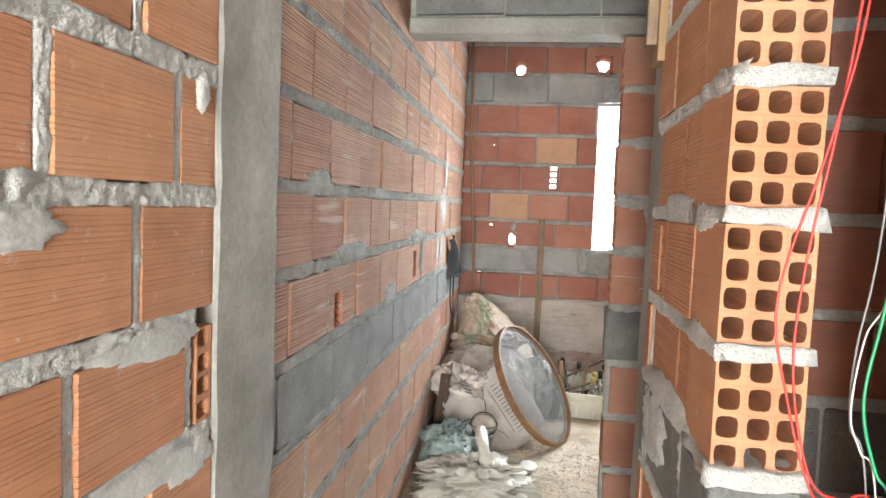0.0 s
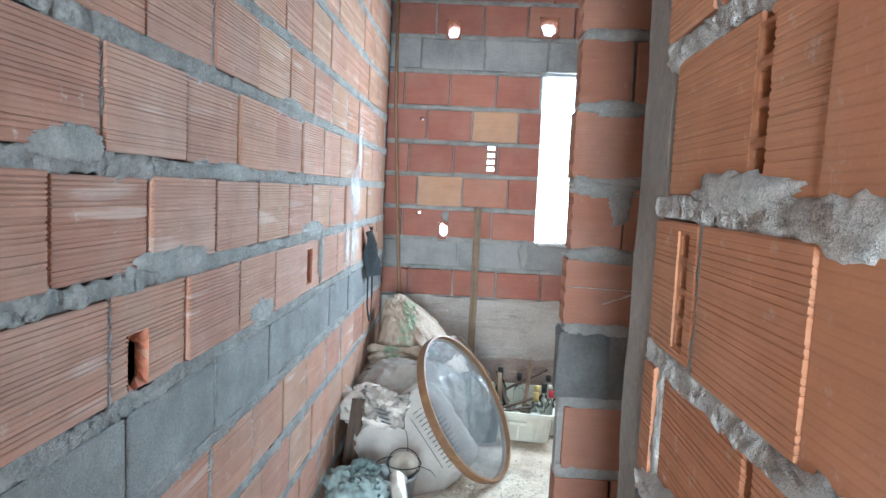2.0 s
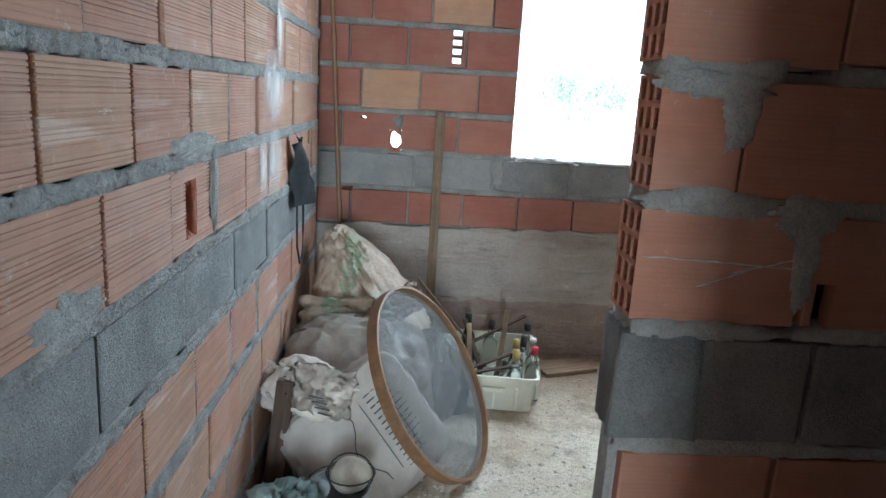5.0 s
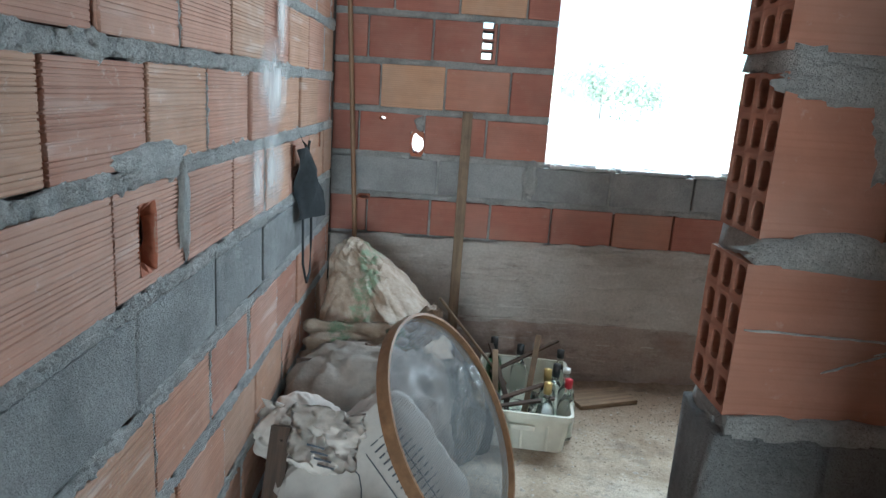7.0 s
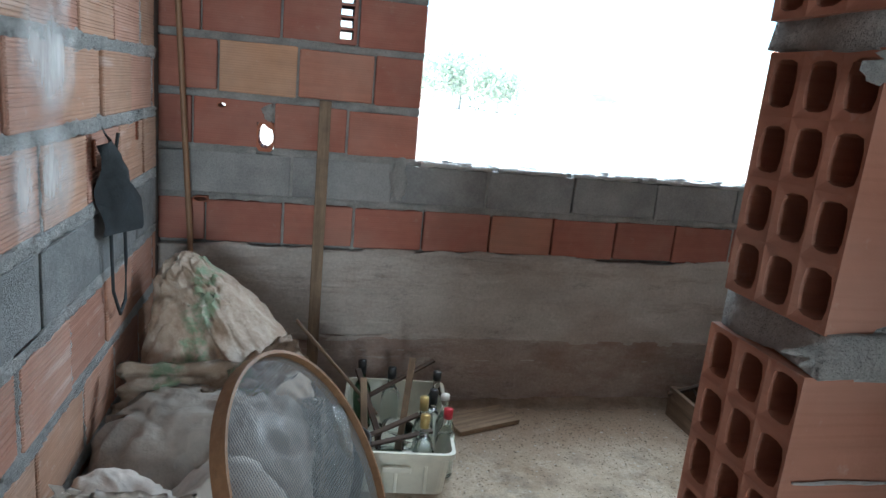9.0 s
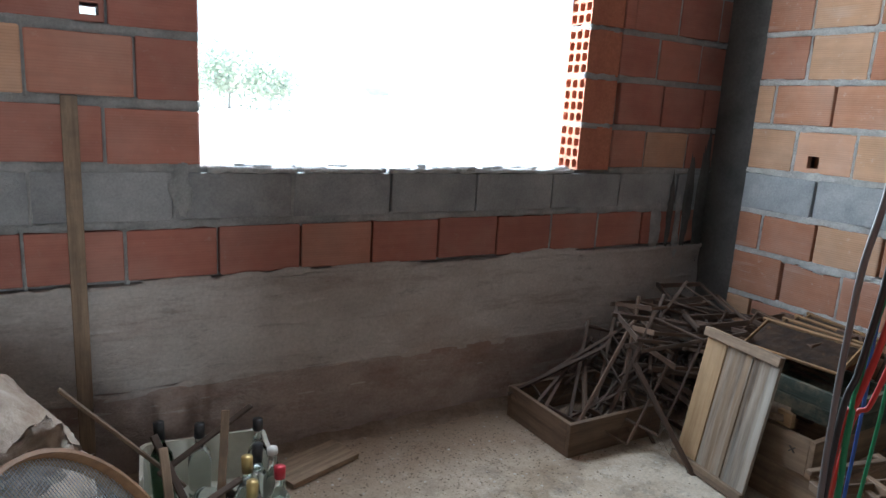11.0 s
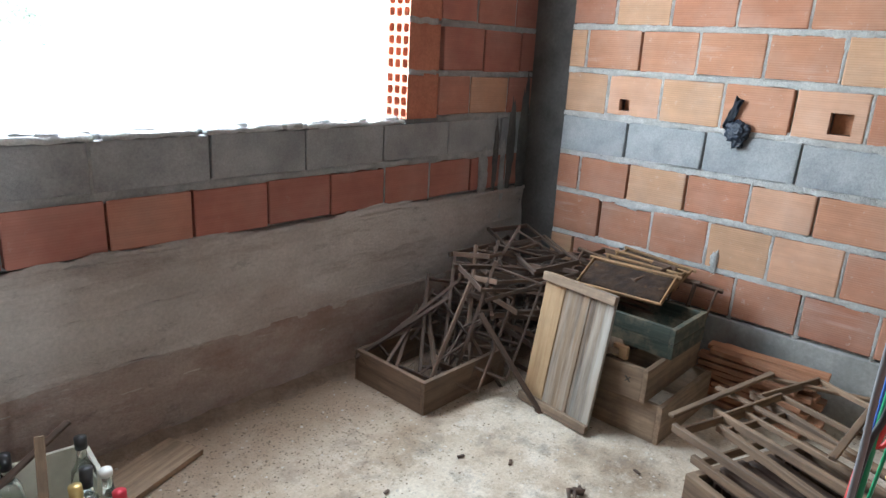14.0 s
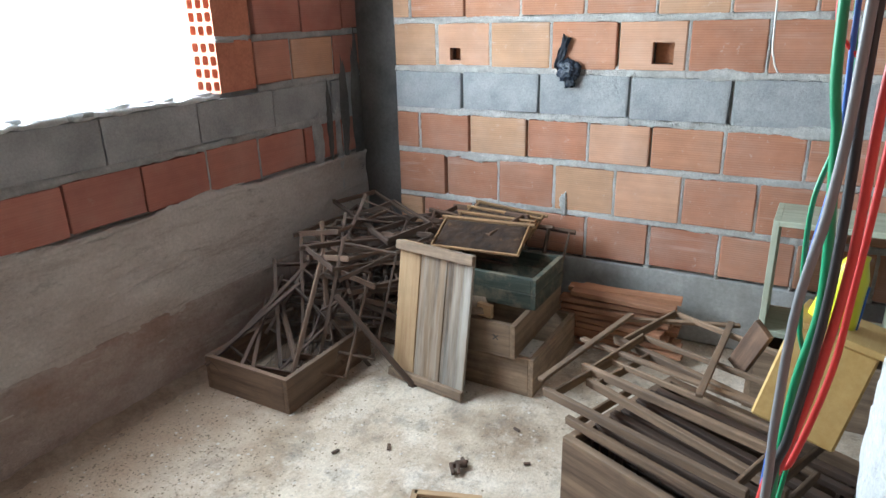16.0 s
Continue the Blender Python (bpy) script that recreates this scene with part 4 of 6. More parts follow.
# pale scratches across the end brick of the partition
for a, b in (((0.288, 1.094), (0.43, 1.09)), ((0.43, 1.09), (0.57, 1.083)), ((0.39, 1.045), (0.47, 1.075)), ((0.45, 1.072), (0.57, 1.104))):
    pts = [(a[0] + (b[0] - a[0]) * i / 9, 2.7585, a[1] + (b[1] - a[1]) * i / 9 + 0.002 * noise.noise(Vector((a[0] * 40 + i * 0.9, 3, 1)))) for i in range(10)]
    part("scratch", tube_bm(pts, [0.001 + 0.0008 * ((i * 7) % 5) / 4 for i in range(10)], 5), mat_mortar, wall_cross, "pale scratch in the clay")

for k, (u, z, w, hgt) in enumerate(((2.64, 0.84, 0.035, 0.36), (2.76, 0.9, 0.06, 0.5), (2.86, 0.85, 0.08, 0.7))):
    mortar_patch(wall_north, "x", 5.0915 if z - hgt / 2 < 0.6 else 5.0945, -1, u, z, w, hgt, mat_soot_and_shade, k + 91)

# board marks cast into the window wall's base
bm = bmesh.new()
for k, (a, b, z) in enumerate(((-0.6, 0.3, 0.5), (0.35, 1.2, 0.485), (1.25, 2.85, 0.5), (-0.3, 0.9, 0.36), (1.0, 2.2, 0.345), (0.5, 1.6, 0.2), (-0.5, 0.4, 0.24), (0.2, 1.5, 0.655), (1.6, 2.8, 0.65))):
    mortar_strip(bm, a, b, z - 0.006, z + 0.006, lambda u, o, zz: Vector((u, 5.086 - o, zz + 0.012 * noise.noise(Vector((u * 2.3, 4, z))))), -0.002, k + 3, 0.007, 4, 0.025)
for a, b, z, w, k in ((-0.6, 1.3, 0.3, 0.016, 21), (1.3, 2.9, 0.295, 0.016, 22), (-0.6, 2.9, 0.668, 0.01, 23)):
    mortar_strip(bm, a, b, z - w, z + w, lambda u, o, zz: Vector((u, 5.082 - o, zz + 0.03 * noise.noise(Vector((u * 1.9, 4, z))))), -0.004, k, 0.008, 6, 0.025)
part("board_mark", bm, mat_plinth, plinth_north, smooth=True)["kind"] = "stuff"
# ---- materials of the things ----
mat_wood_dark = wood_material("dark_propolis_wood", (0.034, 0.02, 0.014), (0.125, 0.074, 0.048), 0, 45, stained=0.5)
mat_wood_grey = wood_material("grey_weathered_wood", (0.145, 0.095, 0.06), (0.36, 0.255, 0.168), 0, 45, stained=0.55)
mat_wood_mid = wood_material("brown_propolis_wood", (0.05, 0.028, 0.018), (0.17, 0.1, 0.062), 0, 45, stained=0.5)
mat_wood_tray = wood_material("stained_tray_wood", (0.075, 0.045, 0.028), (0.21, 0.134, 0.084), 0, 40, stained=0.5)
mat_wood_comb = wood_material("waxed_frame_wood", (0.2, 0.11, 0.05), (0.4, 0.24, 0.11), 0, 40, stained=0.5)
mat_wood_lid = wood_material("lichened_board", (0.085, 0.055, 0.034), (0.36, 0.255, 0.165), 0, 26, stain=(0.56, 0.55, 0.5), stained=0.55, streaked=True)
mat_wood_tan = wood_material("tan_pine", (0.29, 0.18, 0.09), (0.5, 0.34, 0.19), 0, 35, stained=0.2)
mat_wood_red = wood_material("red_sawn_wood", (0.27, 0.12, 0.06), (0.42, 0.21, 0.115), 0, 45, stained=0.3)
mat_wood_yellow = wood_material("yellow_pine", (0.52, 0.32, 0.09), (0.68, 0.47, 0.18), 0, 28, stained=0.12)
mat_green = wood_material("worn_green_paint", (0.018, 0.026, 0.022), (0.075, 0.092, 0.07), 0, 45, stain=(0.29, 0.22, 0.14), stained=0.8)
mat_wood_stand = wood_material("dusty_stand_wood", (0.08, 0.048, 0.029), (0.27, 0.178, 0.108), 0, 45, stained=0.5)
mat_comb = rough_material("old_dark_comb", (0.014, 0.008, 0.006), (0.075, 0.04, 0.02), 14, 160, 1.0, 0.008, stain=(0.22, 0.11, 0.035), stain_at=(0.62, 0.7))
mat_wire = plain_material("galvanised_wire", (0.34, 0.36, 0.38), 0.5, 0.5, 0.2, 30)
mat_wire_dark = plain_material("tarnished_wire", (0.07, 0.06, 0.05), 0.6, 0.3, 0.2, 30)
mat_hoop = wood_material("bent_wood_hoop", (0.17, 0.085, 0.04), (0.29, 0.16, 0.08), 0, 30, 0.5, stained=0.35)
mat_sack = plain_material("woven_plastic", (0.62, 0.58, 0.5), 0.6, 0, 0.3, 14, 0.6, 0.004)
def sack_material():
    m, nt, b = material("woven_plastic")
    obj = nt.nodes.new("ShaderNodeTexCoord").outputs["Object"]
    col = ramp(nt, noise_tex(nt, obj, 9.0, 7.0, 0.7), (0.3, (0.3, 0.2, 0.13)), (0.52, (0.52, 0.42, 0.33)), (0.7, (0.7, 0.64, 0.56)))
    sep = nt.nodes.new("ShaderNodeSeparateXYZ")
    nt.links.new(obj, sep.inputs[0])
    wob = maths(nt, "MULTIPLY", noise_tex(nt, obj, 12.0, 4.0), 0.12)
    band = maths(nt, "ABSOLUTE", maths(nt, "ADD", maths(nt, "ADD", sep.outputs[0], wob), 0.02))
    worn = ramp(nt, noise_tex(nt, obj, 28.0, 6.0, 0.7), (0.42, grey(0)), (0.56, grey(0.75)))
    strip = maths(nt, "MULTIPLY", ramp(nt, band, (0.03, grey(1)), (0.045, grey(0))), worn)
    col = mixed(nt, col, (0.22, 0.36, 0.22), strip)
    wv = nt.nodes.new("ShaderNodeTexWave")
    wv.inputs["Scale"].default_value = 120.0
    nt.links.new(obj, wv.inputs["Vector"])
    col = mixed(nt, col, ramp(nt, wv.outputs["Fac"], (0.0, grey(0.88)), (1.0, grey(1.05))), 1.0, "MULTIPLY")
    nt.links.new(col, b.inputs["Base Color"])
    b.inputs["Roughness"].default_value = 0.55
    relief(nt, b, noise_tex(nt, obj, 16.0, 8.0, 0.7), 0.8, 0.018)
    return m


mat_sack_print = sack_material()
mat_paper = plain_material("cement_paper", (0.54, 0.5, 0.46), 0.75, 0, 0.2, 10, 0.5, 0.004)
mat_rubble = plain_material("mixed_waste", (0.3, 0.27, 0.24), 0.8, 0, 0.5, 18, 0.8, 0.01)
mat_white_bag = plain_material("white_plastic_bag", (0.72, 0.655, 0.6), 0.5, 0, 0.25, 16, 0.5, 0.004)
mat_clear = plain_material("clear_plastic", (0.9, 0.9, 0.87), 0.1, 0, 0.12, 7, 1.0, 0.02, trans=0.85)
mat_milky = plain_material("milky_bag", (0.52, 0.47, 0.42), 0.28, 0, 0.35, 9, 0.7, 0.008, trans=0.3)
mat_wrap = plain_material("milky_sheeting", (0.8, 0.77, 0.68), 0.2, 0, 0.15, 9, 0.8, 0.01, trans=0.35)
mat_teal = plain_material("teal_plastic_bag", (0.33, 0.4, 0.39), 0.4, 0, 0.3, 14, 0.6, 0.005)
mat_print = plain_material("dark_print", (0.1, 0.11, 0.13), 0.7)
mat_crate = plain_material("cream_plastic", (0.74, 0.72, 0.62), 0.42, 0, 0.18, 9, 0.15)
mat_glass = plain_material("bottle_glass", (0.9, 0.94, 0.92), 0.04, 0, 0.05, 6, 0.0, 0.001, trans=1.0)
mat_glass_green = plain_material("green_bottle_glass", (0.1, 0.2, 0.12), 0.04, 0, 0.05, 6, 0.0, 0.001, trans=1.0)
mat_foil_red = plain_material("red_foil", (0.5, 0.03, 0.05), 0.35, 0.3)
mat_foil_gold = plain_material("gold_foil", (0.6, 0.45, 0.18), 0.35, 0.6)
mat_foil_white = plain_material("pale_cap", (0.75, 0.74, 0.7), 0.4)
mat_foil_black = plain_material("black_sleeve", (0.02, 0.02, 0.022), 0.4)
mat_black_cloth = plain_material("charcoal_cloth", (0.035, 0.04, 0.045), 0.85, 0, 0.3, 40, 0.4, 0.003)
mat_navy = plain_material("navy_plastic", (0.02, 0.028, 0.045), 0.35, 0, 0.3, 30, 0.6, 0.004)
mat_red_wire = plain_material("red_cable_sheath", (0.6, 0.05, 0.045), 0.4, 0, 0.1)
mat_green_wire = plain_material("green_cable_sheath", (0.03, 0.3, 0.13), 0.4, 0, 0.1)
mat_grey_wire = plain_material("grey_cable_sheath", (0.2, 0.2, 0.21), 0.45, 0, 0.1)
mat_white_wire = plain_material("white_cable_sheath", (0.7, 0.69, 0.66), 0.45, 0, 0.1)
mat_blue_wire = plain_material("blue_cable_sheath", (0.04, 0.13, 0.5), 0.4, 0, 0.1)
mat_black_wire = plain_material("black_cable_sheath", (0.03, 0.03, 0.032), 0.45, 0, 0.1)
mat_bucket = plain_material("grey_plastic_pail", (0.3, 0.32, 0.33), 0.5, 0, 0.25, 12)
mat_black_rubber = plain_material("black_pail", (0.025, 0.025, 0.027), 0.55, 0, 0.3, 14)
mat_yellow = plain_material("yellow_plastic", (0.72, 0.72, 0.03), 0.35, 0, 0.08)
mat_pipe = plain_material("brown_conduit", (0.28, 0.16, 0.09), 0.5, 0, 0.2)
mat_dirt = rough_material("red_soil", (0.23, 0.165, 0.12), (0.4, 0.315, 0.245), 9, 70, 1.0, 0.008)
mat_crumb = rough_material("dark_crumbs", (0.1, 0.075, 0.05), (0.3, 0.23, 0.16), 30, 120, 0.5, 0.003)
mat_pale_crumb = rough_material("pale_crumbs", (0.45, 0.4, 0.34), (0.62, 0.57, 0.5), 30, 120, 0.5, 0.003)
mat_pale_green_wood = wood_material("pale_green_paint", (0.3, 0.33, 0.24), (0.46, 0.48, 0.37), 0, 40, stain=(0.25, 0.2, 0.14), stained=0.4)


def board(name, parent, mat, length, width, thick, m, label="", bevel=0.0015, warp=0.0):
    """A sawn board, its length along its own x."""
    b = box_bm(length, width, thick, min(bevel, thick * 0.3))
    if warp:
        for v in b.verts:
            v.co.z += warp * noise.noise(Vector((v.co.x * 7 + length * 31, v.co.y * 9, 1)))
    return part(name, b, mat, parent, label, m)


# ---- sieve ----
def build_sieve():
    r, deep = 0.369, 0.042
    n = Vector((0.801, -0.287, 0.525)).normalized()
    centre = Vector((0.0, 3.96, 0.318))
    up = (Vector((0, 0, 1)) - n * n.z).normalized()
    m = Matrix.Translation(centre) @ Matrix((up.cross(n), up, n)).transposed().to_4x4()
    sieve = thing("garden_sieve", "large round wooden sieve with wire mesh, leaning on sacks", "sieve", m)
    hoop = lathe_bm([(r - 0.009, -deep / 2), (r, -deep / 2), (r + 0.001, 0), (r, deep / 2), (r - 0.009, deep / 2), (r - 0.009, -deep / 2)], 72)
    hoop_part = part("hoop", hoop, mat_hoop, sieve, smooth=False)
    band = lathe_bm([(r - 0.016, -0.012 - deep / 2 + 0.012), (r - 0.0085, -deep / 2), (r - 0.0085, -deep / 2 + 0.02), (r - 0.016, -deep / 2 + 0.02), (r - 0.016, -deep / 2)], 72)
    part("inner_band", band, mat_wood_tan, hoop_part)
    wires = bmesh.new()
    pitch, w = 0.009, 0.0003
    k = int(r / pitch)
    for i in range(-k, k + 1):
        o = i * pitch
        half = math.sqrt(max(0, (r - 0.012) ** 2 - o * o))
        if half > 0.01:
            add_box(wires, o - w, o + w, -half, half, -deep / 2 + 0.021, -deep / 2 + 0.0225)
            add_box(wires, -half, half, o - w, o + w, -deep / 2 + 0.0215, -deep / 2 + 0.023)
    part("wire_mesh", wires, mat_wire, sieve, "fine grey wire mesh")["kind"] = "stuff"
    return sieve


build_sieve()


# ---- sacks and bags ----
def bag_bm(sx, sy, sz, seed, power=2.6, lump=0.12, folds=0.05, taper=0.0, nu=64, nv=40, flat=0.0):
    """A soft filled bag about its centre: a rounded block with bulges and creases."""
    b = bmesh.new()
    rows = []
    off = Vector((seed * 3.1, seed * 1.7, seed * 2.3))
    for j in range(nv + 1):
        th = math.pi * j / nv
        line = []
        for i in range(nu):
            ph = 2 * math.pi * i / nu
            d = Vector((math.sin(th) * math.cos(ph), math.sin(th) * math.sin(ph), math.cos(th)))
            q = (abs(d.x) ** power + abs(d.y) ** power + abs(d.z) ** power) ** (-1 / power)
            p = d * q
            bulge = 1 + lump * noise.noise(p * 1.4 + off)
            warp = p * 2.2 + off + Vector((noise.noise(p * 2 + off), noise.noise(p * 2.3 - off), noise.noise(p * 1.7 + off * 2))) * 0.9
            crease = (1 - abs(noise.noise(warp * 1.5)) * 3.2) * folds + (1 - abs(noise.noise(warp * 3.4)) * 3) * folds * 0.4
            p = p * (bulge + min(crease, folds * 1.3))
            t = 1 - taper * (p.z + 1) / 2
            line.append(b.verts.new((p.x * sx * t, p.y * sy * t, max(p.z, -1 + flat) * sz)))
            if j in (0, nv):
                break
        rows.append(line)
    for a, c in zip(rows, rows[1:]):
        for i in range(nu):
            k = (i + 1) % nu
            if len(a) == 1:
                b.faces.new((a[0], c[i], c[k]))
            elif len(c) == 1:
                b.faces.new((a[i], c[0], a[k]))
            else:
                b.faces.new((a[i], c[i], c[k], a[k]))
    bmesh.ops.recalc_face_normals(b, faces=b.faces)
    return b


def ragged_sheet(name, parent, mat, sx, sy, m, seed, lump=0.02, cells=22, label="", ragged=0.2):
    """A torn, crumpled sheet of plastic or cloth with a thin body."""
    b = bmesh.new()
    g = []
    for i in range(cells + 1):
        line = []
        for j in range(cells + 1):
            u, v = i / cells - 0.5, j / cells - 0.5
            edge = max(abs(u), abs(v)) * 2
            k = 1 + ragged * edge * noise.noise(Vector((u * 7 + seed, v * 7, seed)))
            z = lump * (noise.noise(Vector((u * 5 + seed, v * 5, 2))) + 0.6 * noise.noise(Vector((u * 12, v * 12 + seed, 5))))
            line.append(b.verts.new((u * sx * k, v * sy * k, z)))
        g.append(line)
    for a, c in zip(g, g[1:]):
        for j in range(cells):
            b.faces.new((a[j], c[j], c[j + 1], a[j + 1]))
    bmesh.ops.solidify(b, geom=list(b.faces), thickness=0.0015)
    return part(name, b, mat, parent, label, m, True)


sack = thing("woven_sack", "large dusty woven sack with faded green print in the corner", "sack", pose(-0.27, 4.5, 0.4, 0, 0, 0))
sk = bag_bm(0.3, 0.33, 0.32, 1, 2.5, 0.1, 0.045, 0.0, nu=130, nv=80)
for v in sk.verts:
    f = max(0.0, min(1.0, v.co.z / 0.64 + 0.5))
    g = f ** 1.5
    # gathered towards a peak in the corner, with a blunt shoulder towards the room
    v.co.x = v.co.x * (1 - 0.62 * g) - 0.17 * g + 0.05 * math.sin(math.pi * f)
    v.co.y = v.co.y * (1 - 0.5 * g) + 0.17 * g
    pull = noise.noise(Vector((math.atan2(v.co.y, v.co.x + 0.1) * 5.0, f * 1.2, 4.0)))
    v.co.x += 0.022 * pull * f
    v.co.y += 0.03 * pull * f
part("body", sk, mat_sack_print, sack, smooth=True)
ragged_sheet("torn_flap", sack, mat_sack_print, 0.42, 0.18, pose(-0.06, -0.27, 0.05, 58, 3, 4), 3, 0.045, label="torn hanging sack edge")
ragged_sheet("torn_flap", sack, mat_sack_print, 0.22, 0.13, pose(0.14, -0.22, 0.11, 40, -24, 30), 8, 0.035, label="folded sack corner")

plastic = thing("plastic_bag", "bulging translucent plastic bag under a woven sack", "plastic bag", pose(-0.29, 4.15, 0.22, 0, 0, -6))
part("body", bag_bm(0.285, 0.26, 0.25, 5, 3.0, 0.12, 0.045, nu=90, nv=56), mat_milky, plastic, smooth=True)
part("contents", bag_bm(0.2, 0.2, 0.16, 6, 2.8, 0.2, 0.04, nu=32, nv=20), mat_rubble, plastic, smooth=True)
clear2 = thing("plastic_bag", "taut clear plastic bag behind the sieve mesh", "plastic bag", pose(0.0, 4.27, 0.2, 0, 8, 10))
part("body", bag_bm(0.13, 0.15, 0.19, 9, 2.6, 0.12, 0.06, 0.2), mat_clear, clear2, smooth=True)

crumpled = thing("crumpled_sack", "crumpled empty white sack with dark print lying on a bag", "sack", pose(-0.42, 3.8, 0.33, 0, 6, -8))
part("body", bag_bm(0.15, 0.11, 0.085, 11, 2.2, 0.4, 0.08, nu=80, nv=50), mat_white_bag, crumpled, smooth=True)
ragged_sheet("loose_fold", crumpled, mat_white_bag, 0.2, 0.16, pose(0.06, -0.07, 0.05, 50, 10, 20), 14, 0.05)
ragged_sheet("loose_fold", crumpled, mat_white_bag, 0.14, 0.14, pose(-0.09, -0.04, 0.02, 60, -20, -30), 15, 0.06)
for i in range(4):
    part("print_line", box_bm(0.05, 0.004, 0.006, 0.001), mat_print, crumpled, m=pose(0.05 + 0.012 * i, -0.125, 0.05 - 0.018 * i, 20, 8, 10))

cex, cey = Vector((0.59, -0.05, -0.8)).normalized(), Vector((0.27, 0.25, 0.24)).normalized()
cez = cex.cross(cey).normalized()
cey = cez.cross(cex)
cement = thing("cement_bag", "full white paper cement bag with dark printed lines", "cement bag", Matrix.Translation((-0.225, 3.79, 0.165)) @ Matrix((cex, cey, cez)).transposed().to_4x4())
cement_body = part("body", bag_bm(0.225, 0.24, 0.068, 21, 7.0, 0.06, 0.035, nu=96, nv=60), mat_paper, cement, smooth=True)


def on_bag(x, y):
    q = 1 - abs(x / 0.225) ** 3.2 - abs(y / 0.24) ** 3.2
    return 0.0745 * max(q, 0.02) ** (1 / 3.2)


rngp = random.Random(4)
for row in range(17):
    x = -0.185 + row * 0.0225
    y = 0.055
    while y < 0.2:
        w = rngp.uniform(0.012, 0.04)
        if y + w < 0.215 and abs(x) < 0.2:
            p, q = Vector((x, y, on_bag(x, y))), Vector((x, y + w, on_bag(x, y + w)))
            part("print_bar", tube_bm([p, (p + q) / 2 + Vector((0, 0, 0.001)), q], 0.0028, 5), mat_print, cement_body)
        y += w + 0.008
for y in (0.03, 0.13):
    part("print_line", tube_bm([(x, y, on_bag(x, y)) for x in [-0.19 + 0.02 * k for k in range(20)]], 0.0018, 5), mat_print, cement_body)
part("seam", tube_bm([(-0.17 + 0.035 * k, -0.05 + 0.03 * math.sin(k * 0.9), on_bag(-0.17 + 0.035 * k, -0.05) + 0.001) for k in range(10)], 0.002, 6), mat_print, cement_body)

teal = thing("plastic_bag", "crumpled pale teal carrier bag on the floor", "plastic bag", pose(-0.43, 3.37, 0.1, 0, 0, 20))
part("body", bag_bm(0.12, 0.13, 0.105, 31, 2.2, 0.35, 0.16), mat_teal, teal, smooth=True)
ragged_sheet("handle_flap", teal, mat_teal, 0.12, 0.14, pose(0.03, -0.03, 0.1, 40, 20, 0), 33, 0.05)
wrap = thing("plastic_wrap", "heap of crumpled clear plastic sheeting on the floor", "plastic sheet", pose(-0.27, 3.13, 0.06))
part("body", bag_bm(0.24, 0.17, 0.075, 35, 2.0, 0.45, 0.3, nu=96, nv=50), mat_wrap, wrap, smooth=True)
part("twist", tube_bm([(0.05, 0.02, 0.02), (0.06, 0.0, 0.09), (0.04, 0.04, 0.16), (0.02, 0.1, 0.2), (0.04, 0.15, 0.17)], [0.05, 0.035, 0.03, 0.028, 0.02], 12), mat_wrap, wrap, smooth=True)

pail = thing("pail", "small grey plastic pail with rubbish in it", "bucket", pose(-0.29, 3.5, 0))
part("body", lathe_bm([(0.075, 0), (0.095, 0.15), (0.1, 0.152), (0.1, 0.165), (0.092, 0.165), (0.075, 0.01), (0.0, 0.01)], 28), mat_bucket, pail, smooth=True)
part("handle", tube_bm([(0.098 * math.cos(a), 0.03 * math.sin(a), 0.16 + 0.06 * math.sin(a)) for a in [math.pi * i / 12 for i in range(13)]], 0.002, 6), mat_black_wire, pail)
ball = thing("gourd", "round pale gourd-like ball bound with wire on the pail", "ball", pose(-0.254, 3.533, 0.185))
part("body", bag_bm(0.062, 0.062, 0.052, 41, 2.0, 0.06, 0.01, nu=32, nv=20), mat_sack, ball, smooth=True)
part("wire_ring", tube_bm([(0.075 * math.cos(a), 0.075 * math.sin(a), 0.01) for a in [2 * math.pi * i / 20 for i in range(20)]], 0.0025, 6, True), mat_black_wire, ball)
part("wire_ring", tube_bm([(0.07 * math.cos(a), 0.01, 0.07 * math.sin(a)) for a in [2 * math.pi * i / 20 for i in range(20)]], 0.0025, 6, True), mat_black_wire, ball)
cup = thing("tin_can", "small open tin lying on the rubbish", "can", pose(-0.35, 3.48, 0.17, 70, 0, 40))
part("body", lathe_bm([(0.028, -0.03), (0.03, 0.03), (0.027, 0.03), (0.026, -0.025), (0, -0.025)], 20), mat_bucket, cup, smooth=True)
disc = thing("lid_disc", "small round pale plastic lid lying on the floor", "lid", pose(-0.007, 3.47, 0.012, 12, 5, 0))
part("body", lathe_bm([(0.0, 0.006), (0.045, 0.006), (0.05, 0.0), (0.05, -0.008), (0.046, -0.008), (0.044, 0.002), (0.0, 0.002)], 28), mat_foil_white, disc)
tub = thing("black_pail", "black plastic pail standing behind the sieve", "bucket", pose(0.1, 4.4, 0))
part("body", lathe_bm([(0.075, 0), (0.095, 0.2), (0.1, 0.2), (0.1, 0.215), (0.09, 0.215), (0.072, 0.01), (0, 0.01)], 28), mat_black_rubber, tub, smooth=True)
for i, (x, y, z, l, rx, ry, rz) in enumerate(((-0.5, 3.66, 0.2, 0.42, 0, -72, 80), (-0.53, 3.78, 0.15, 0.3, 0, -80, 60), (-0.5, 4.05, 0.2, 0.5, 0, -70, 95))):
    scrap = thing("wood_scrap", "dark offcut of board leaning on the brick wall", "wood offcut", pose(x, y, z, rx, ry, rz), "offcuts by the sacks")
    board("board", scrap, mat_wood_dark, l, 0.06, 0.018, pose(0, 0, 0))

# ---- crate of bottles ----
CR = pose(0.32, 4.665, 0, 0, 0, -6.5)
crate = thing("plastic_crate", "shallow cream plastic crate full of empty bottles and sticks", "crate", CR)


